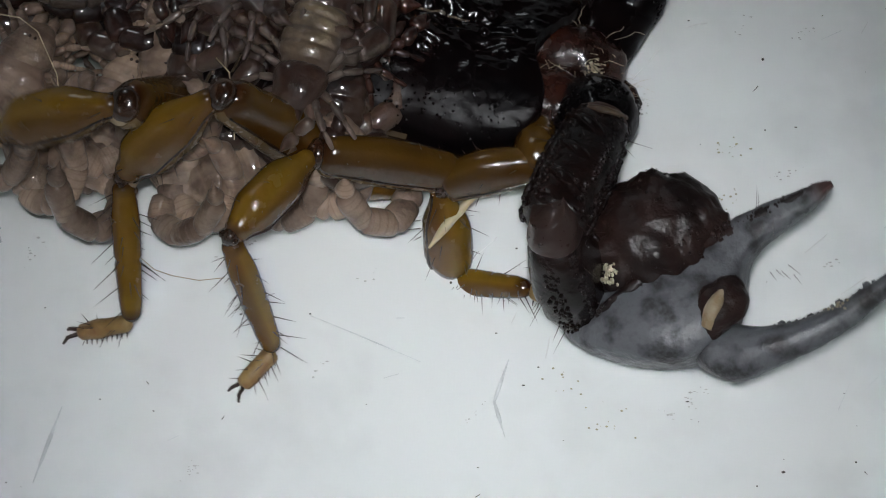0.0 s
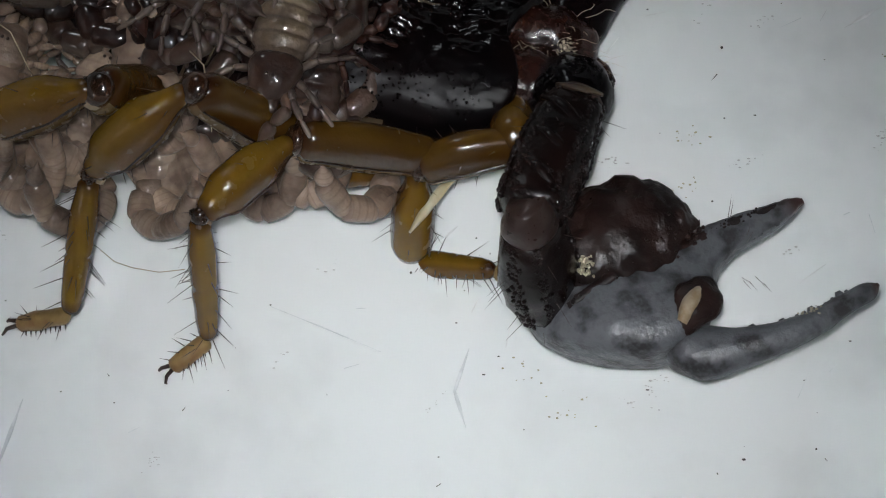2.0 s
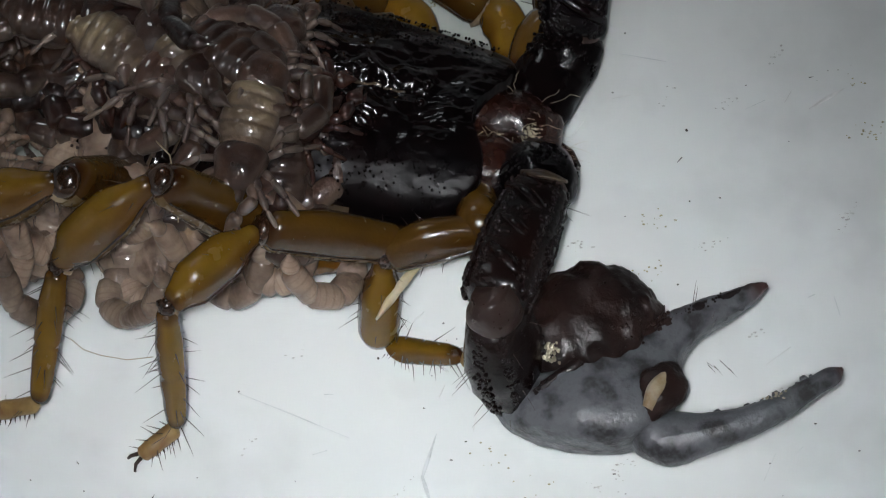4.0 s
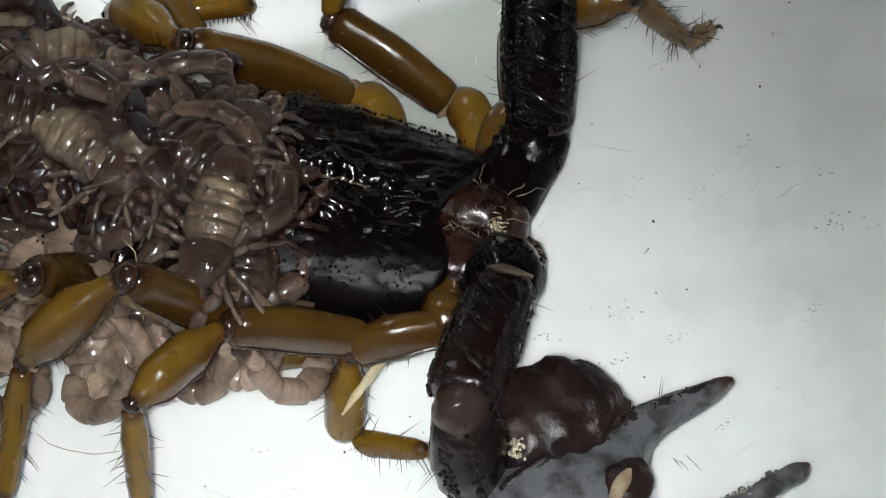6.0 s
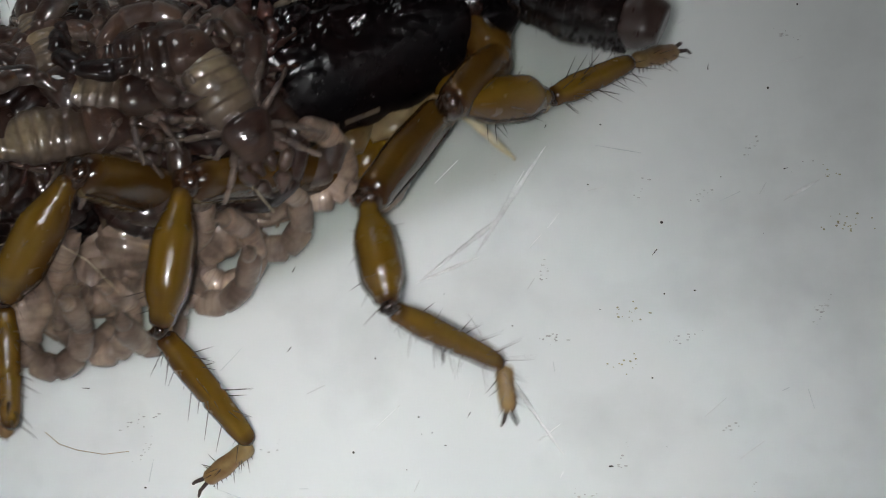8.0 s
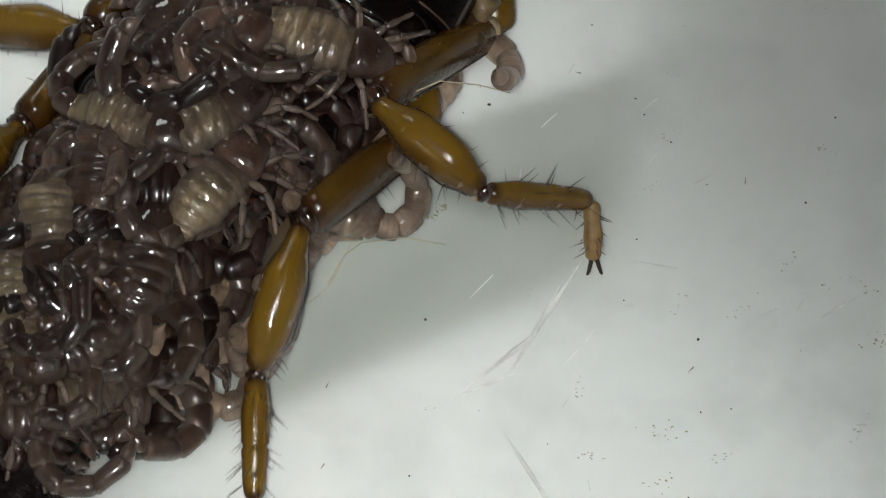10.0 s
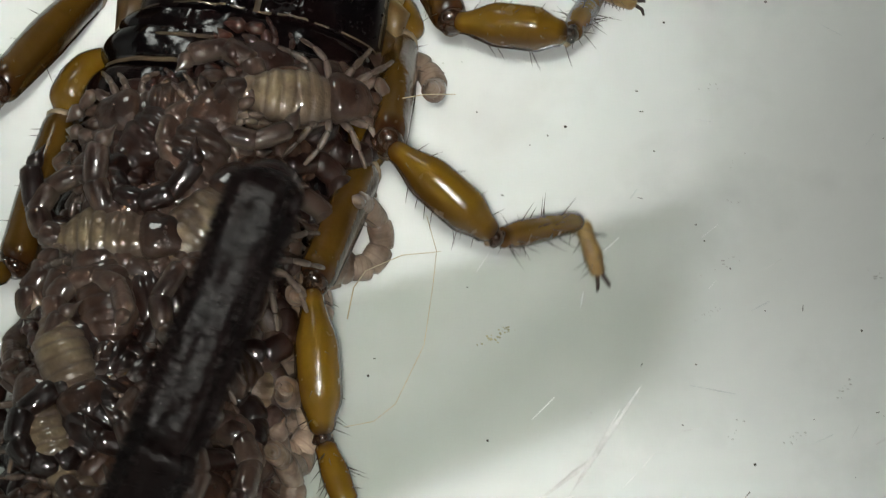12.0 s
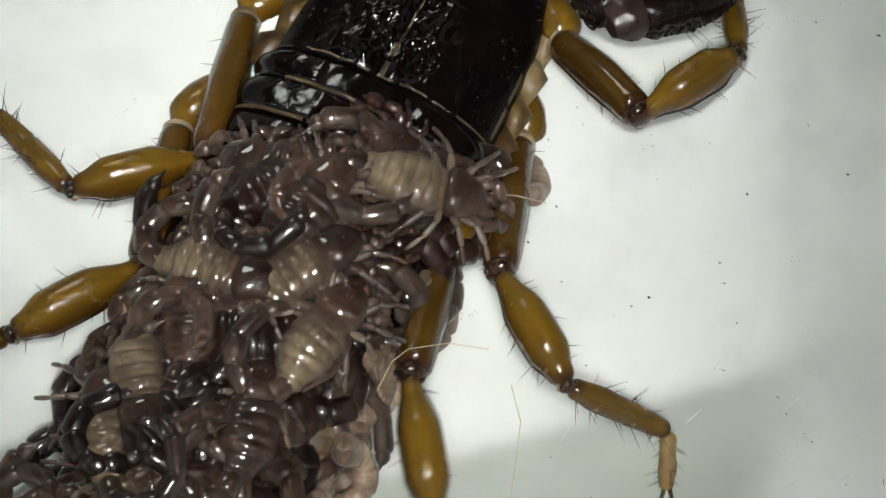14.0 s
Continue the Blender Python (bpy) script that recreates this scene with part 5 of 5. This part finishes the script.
def brood():
    rnd = random.Random(42)
    text = {"cream": "newborn scorpion with cream banded back and curled tail",
            "brown": "soft grey-brown newborn scorpion clinging to its mother's back",
            "dark": "glossy wine-brown newborn scorpion huddled on its mother's back",
            "pink": "pale pinkish newborn scorpion tucked against its mother's flank"}
    masters = {}
    curls = ((46, 2), (-46, 2), (40, 4), (-40, 4), (52, -4))
    for tone, n in (("cream", 4), ("brown", 5), ("dark", 5), ("pink", 4)):
        for k in range(n):
            y = young(tone, (curls[k][0] * 1.1, 12) if tone == "pink" else curls[k], rnd)
            tagged(y, text[tone], "young scorpion", "young on the mother's back")
            masters[tone, k] = [y, False]
    # where each one lies on the stretched-out back: tone, variant, x, y, z, heading, roll, pitch
    lying = [("cream", 0, -15.8, -5.7, 11.3, -80, 8, 4), ("cream", 1, -25.8, -2, 11.5, -26, -4, 0), ("cream", 1, -29.6, -5.2, 11.2, -8, 12, 0), ("cream", 1, -27.4, 3.7, 11.0, -84, -12, 0),
             ("cream", 3, -35.6, 4.3, 10.9, -150, -10, 0), ("brown", 3, -21.6, -0.4, 11.6, -14, 0, -6), ("brown", 2, -21.3, -3.4, 9.9, -150, 10, 10), ("brown", 0, -24.0, -4.5, 8.8, 60, 22, 0),
             ("brown", 4, -13.6, -7.2, 7.4, 110, 34, 0), ("brown", 1, -31.6, 2.9, 10.9, 20, -10, 0), ("dark", 0, -30.5, -0.6, 10.6, -64, 0, 0),
             ("brown", 0, -18.2, 1.2, 10.6, 100, -4, 0), ("dark", 2, -19.8, 2.2, 10.9, -34, -6, 8), ("dark", 3, -22.0, 3.9, 10.0, -4, -16, 0), ("cream", 2, -40.6, 4.2, 10.3, 28, -10, 0),
             ("brown", 1, -36.7, -3.8, 10.9, 12, 8, 0), ("dark", 1, -38.6, 1.5, 10.6, -20, 0, 0), ("dark", 4, -36.3, 4.8, 8.4, -120, -30, 0), ("brown", 2, -33.8, -4.5, 8.4, 120, 24, 0),
             ("cream", 3, -33.6, -7.5, 5.4, -155, 60, 0), ("dark", 0, -21.0, -5.1, 7.8, 80, 24, 0), ("brown", 3, -18.6, -5.4, 7.6, 105, 32, 0), ("dark", 3, -35.2, 0.8, 10.4, 70, 0, 0),
             ("dark", 2, -15.4, -6.2, 8.4, 60, 34, 0), ("brown", 4, -25.2, 3.6, 9.9, 40, -14, 0), ("brown", 2, -41.6, -2.8, 10.2, 150, 6, 0), ("cream", 0, -44.6, 1, 9.6, 40, 0, 0),
             ("brown", 3, -41.0, -4.9, 7.2, 110, 26, 0), ("dark", 1, -45.6, -3.9, 7.0, 150, 14, 0), ("brown", 1, -46.4, 4.6, 8.4, -60, -14, 0),
             ("brown", 2, -41.5, 0.2, 9.6, 60, 0, 0), ("cream", 2, -45.0, -4.6, 8.6, -20, 14, 0), ("brown", 0, -47.5, -1.5, 8.6, 120, 0, 0), ("cream", 1, -48.0, 2.4, 8.4, -60, -8, 0)]
    # the ones that hang on the flanks; last, where they clung before she turned
    low = [("pink", 1, -13.6, -6.3, 2.8, 172, 24, 0, (-6.3, -7.4, 2.6), (-11.4, -7.0, 2.8)), ("pink", 0, -23.4, -6.2, 3.0, 100, 24, 0, (-10.8, -8.4, 2.6), (-22.6, -6.2, 3.0)), ("pink", 0, -29.0, -6, 3.0, 115, 24, 0, (-16.2, -11.2, 2.6)),
           ("pink", 1, -33.0, -5.8, 3.4, 85, 26, 0, (-20.4, -11.4, 3.4)), ("pink", 0, -36.6, -6.4, 4.0, 100, 24, 0, (-25.0, -12.8, 3.0)), ("brown", 1, -26.4, -4.8, 5.4, 60, 40, 0, (-13.6, -7.2, 5.2)),
           ("pink", 0, -31.0, -5.2, 6.0, 100, 36, 0, (-18.0, -7.8, 6.2)), ("brown", 1, -18.6, -5, 5.0, 165, 30, 0, (-9.4, -6.0, 4.6)), ("pink", 0, -40.2, -5.6, 4.2, 80, 24, 0, (-27.0, -12.8, 4.6)),
           ("brown", 1, -22.8, 5.7, 4.6, -95, -24, 0, (-14.0, 4.6, 5.6)), ("pink", 0, -28.5, 4.9, 3.6, -70, -26, 0, (-20.0, 3.8, 5.6)), ("brown", 1, -34.5, 5.1, 4.4, -110, -26, 0, (-24.0, 2.2, 6.8)),
           ("brown", 0, -17.0, 4.1, 5.8, -60, -28, 0, (-9.0, 4.2, 6.6)), ("dark", 0, -40.0, 5.1, 5.6, -100, -26, 0, (-27.0, 1.6, 7.6))]
    low += [("pink", 0, -27.0, -4.0, 4.6, 40, 24, 0, (-12.6, -11.4, 2.6)), ("pink", 2, -20.5, -4.0, 4.6, 150, 20, 0, (-9.6, -10.2, 3.0)),
            ("pink", 1, -34.0, -4.0, 4.6, 150, 20, 0, (-21.6, -13.0, 2.6)), ("pink", 3, -37.0, -3.0, 5.0, 60, 24, 0, (-17.4, -11.0, 4.4))]
    # and the rest of the heap underneath; their mostly dark tones put shade into the gaps
    for i in range(8):
        for j in range(4):
            x = (-17.8, -20.0, -23.0, -26.0)[j] - 3.5 * i + rnd.uniform(-1.2, 1.2)
            y = (-4.6, -1.8, 1.0, 3.4)[j] + rnd.uniform(-0.8, 0.8)
            z = 8.0 - 0.04 * y * y
            rear = x < -33
            lying.append((rnd.choice(("brown", "dark", "brown", "cream", "brown") if rear else ("dark", "dark", "brown", "dark", "brown")), rnd.randrange(4), x, y, z, (90 if y < 0 else -90) + rnd.uniform(-80, 80), -y * 3.4, rnd.uniform(-14, 14)))
    for tone, k, x, y, z, heading, roll, pitch, *first in lying + low:
        slot = masters[tone, k]

        def here(t):
            px, py, turn = on_back(x, y, t)
            pz = z
            if first:
                f = between(SETTLE, t)[0]
                if len(first) > 1:
                    px, py, pz, turn = *first[1], 0
                px, py, pz, turn = px + (first[0][0] - px) * f, py + (first[0][1] - py) * f, pz + (first[0][2] - pz) * f, turn * (1 - f)
            return at(px, py, pz, 0, 0, turn) @ pose(0, 0, 0, roll, 0, 0) @ pose(0, 0, 0, 0, pitch, heading)

        if slot[1]:
            thing = copy_thing(slot[0], here(0))
        else:
            thing, slot[1] = slot[0], True
        MOVES.append((thing, [(t, body_pose(t) @ here(t)) for t in [round(0.2 * q, 1) for q in range(71)]]))
    for slot in masters.values():
        if not slot[1]:
            for o in (slot[0], *slot[0].children_recursive):
                bpy.data.objects.remove(o)


brood()


# ---- litter and wear on the floor ----
def ribbon(bm, pts, w, lift=0.02, mat=0):
    """A thin flat streak along pts on the floor."""
    fine = []
    for (x0, y0), (x1, y1) in zip(pts, pts[1:]):
        n = max(2, int(math.hypot(x1 - x0, y1 - y0) / 0.5))
        fine += [(x0 + (x1 - x0) * k / n, y0 + (y1 - y0) * k / n) for k in range(n)]
    fine.append(pts[-1])
    loft(bm, [(x, y, floor_z(x, y) + lift) for x, y in fine],
         [(max(0.02, w * math.sin(math.pi * (0.04 + 0.92 * i / (len(fine) - 1))) * (0.75 + 0.5 * noise.noise(Vector((x, y, 3))))), 0.03) for i, (x, y) in enumerate(fine)], n=6, mat=mat)


def litter():
    rnd = random.Random(77)
    bm = mesh()
    spots = [(-8.2, -12.7), (-0.2, -7.8), (-11.8, -6.7), (1.9, -3.1), (0.3, -5.6), (12.0, 14.1), (12.9, 18.6), (2.7, 6.4), (1.7, 28.3), (10.2, 34.6),
             (3.4, 28.9), (4.6, 44.7), (-4.1, 39.7), (9.0, 38.9), (4.2, 36.2), (-5.3, 33.3), (-2.9, 47.3), (15.9, 0.6)]
    for _ in range(110):
        spots.append((rnd.uniform(-34, 32), rnd.uniform(-20, 62)))
    for x, y in spots:
        r = rnd.choice((0.03, 0.04, 0.05, 0.06, 0.09))
        bead(bm, (x, y, floor_z(x, y) + r * 0.4), r, 0, (rnd.uniform(0.8, 2.2), rnd.uniform(0.7, 1.3), 0.7))
    for _ in range(26):
        x, y, a = rnd.uniform(-30, 30), rnd.uniform(-20, 56), rnd.uniform(0, 6.28)
        d = rnd.uniform(0.2, 0.6)
        spike(bm, (x, y, floor_z(x, y) + 0.05), (x + d * math.cos(a), y + d * math.sin(a), floor_z(x, y) + 0.05), 0.035)
    tagged(part("debris", bm, M_DIRT), "dark specks of dirt strewn on the white floor", "dirt", kind="stuff")
    bm = mesh()
    for cx, cy, n, sp in ((14.6, 5.0, 16, 0.7), (-0.6, 20.5, 22, 0.35), (0.3, 21.2, 16, 0.3), (4.0, -11.4, 10, 0.8), (28.4, 12.0, 22, 0.9), (27.9, 15.5, 10, 0.4), (6.5, -13.5, 14, 1.2), (14.0, 1.6, 12, 0.8)):
        for _ in range(n):
            r = rnd.uniform(0.02, 0.075)
            x, y = cx + rnd.gauss(0, sp), cy + rnd.gauss(0, sp * 0.6)
            bead(bm, (x, y, floor_z(x, y) + r * 0.5), r, 0, (1.4, 1, 0.7))
    tagged(part("crumbs", bm, M_OLIVE), "small olive crumbs lying on the floor", "crumbs", kind="stuff")
    # scuffs: grey scratches and white streaks pressed into the plastic
    bm = mesh()
    for pts, w in (([(0.6, -9.5), (-0.3, -12.4), (0.4, -14.8)], 0.16), ([(-27.0, -13.1), (-28.6, -18.2)], 0.16), ([(-11.8, -6.8), (-8.5, -8.2), (-4.9, -9.8)], 0.06),
                   ([(5.5, 24.1), (5.3, 22.9)], 0.08), ([(12.5, 17.0), (15.5, 16.6)], 0.05)):
        ribbon(bm, pts, w)
    for _ in range(26):
        x, y, a, d = rnd.uniform(-32, 32), rnd.uniform(-20, 56), rnd.gauss(0.9, 0.7), rnd.uniform(0.5, 2.2)
        ribbon(bm, [(x, y), (x + d * math.cos(a), y + d * math.sin(a))], rnd.uniform(0.025, 0.05), 0.0)
    tagged(part("scratches", bm, M_SCRATCH), "faint grey scratches in the white plastic", "scratches", kind="stuff")
    bm = mesh()
    for pts, w in (([(4.2, 5.1), (7.0, 0.4), (10.2, -4.6)], 0.22), ([(7.9, 15.1), (6.1, 11.5), (0.9, 7.1)], 0.2), ([(24.7, 13.5), (27.1, 15.1)], 0.16),
                   ([(4.6, 8.9), (9.3, 16.9)], 0.22), ([(1.0, 7.2), (5.0, 9.0)], 0.14)):
        ribbon(bm, pts, w)
    for _ in range(22):
        x, y, a, d = rnd.uniform(-14, 24), rnd.uniform(-14, 30), rnd.gauss(0.9, 0.4), rnd.uniform(0.6, 2.6)
        ribbon(bm, [(x, y), (x + d * math.cos(a), y + d * math.sin(a))], rnd.uniform(0.03, 0.07), 0.0)
    tagged(part("white_scuffs", bm, M_GLINT), "bright white scuff streaks on the plastic floor", "scuffs", kind="stuff")
    # rubbed-in grey flecks
    bm = mesh()
    for _ in range(55):
        cx, cy, turn = rnd.uniform(-32, 32), rnd.uniform(-20, 60), rnd.uniform(-0.4, 1.4)
        for _ in range(rnd.randrange(4, 13)):
            u, w = rnd.gauss(0, 0.6), rnd.gauss(0, 0.2)
            x, y = cx + u * math.cos(turn) - w * math.sin(turn), cy + u * math.sin(turn) + w * math.cos(turn)
            r = rnd.uniform(0.02, 0.07)
            bead(bm, (x, y, floor_z(x, y)), r, 0, (rnd.uniform(1, 2.6), rnd.uniform(0.7, 1.2), 0.25))
    tagged(part("smudges", bm, M_SMUDGE), "faint grey flecks rubbed into the white plastic", "smudges", kind="stuff")
    # loose hairs
    for pts in ([(-22.5, -3.1), (-21.6, -3.9), (-20.5, -4.3), (-18.8, -4.6), (-17.2, -4.4)], [(-5.0, 29.5), (-4.3, 27), (-4.5, 24.4), (-5.0, 20), (-6.8, 15.6), (-8.2, 14.3), (-10.1, 13.9)]):
        bm = mesh()
        loft(bm, [(x, y, floor_z(x, y) + 0.12) for x, y in pts], [(0.03, 0.03)] * len(pts), n=5)
        tagged(part("loose_hair", bm, M_HAIR), "long thin curved hair lying on the floor", "hair")


litter()


# ---- movement ----
def motions():
    walk(scorpion, [(t, body_pose(t)) for t in TIMES])
    for thing, rows in MOVES:
        walk(thing, rows)


motions()
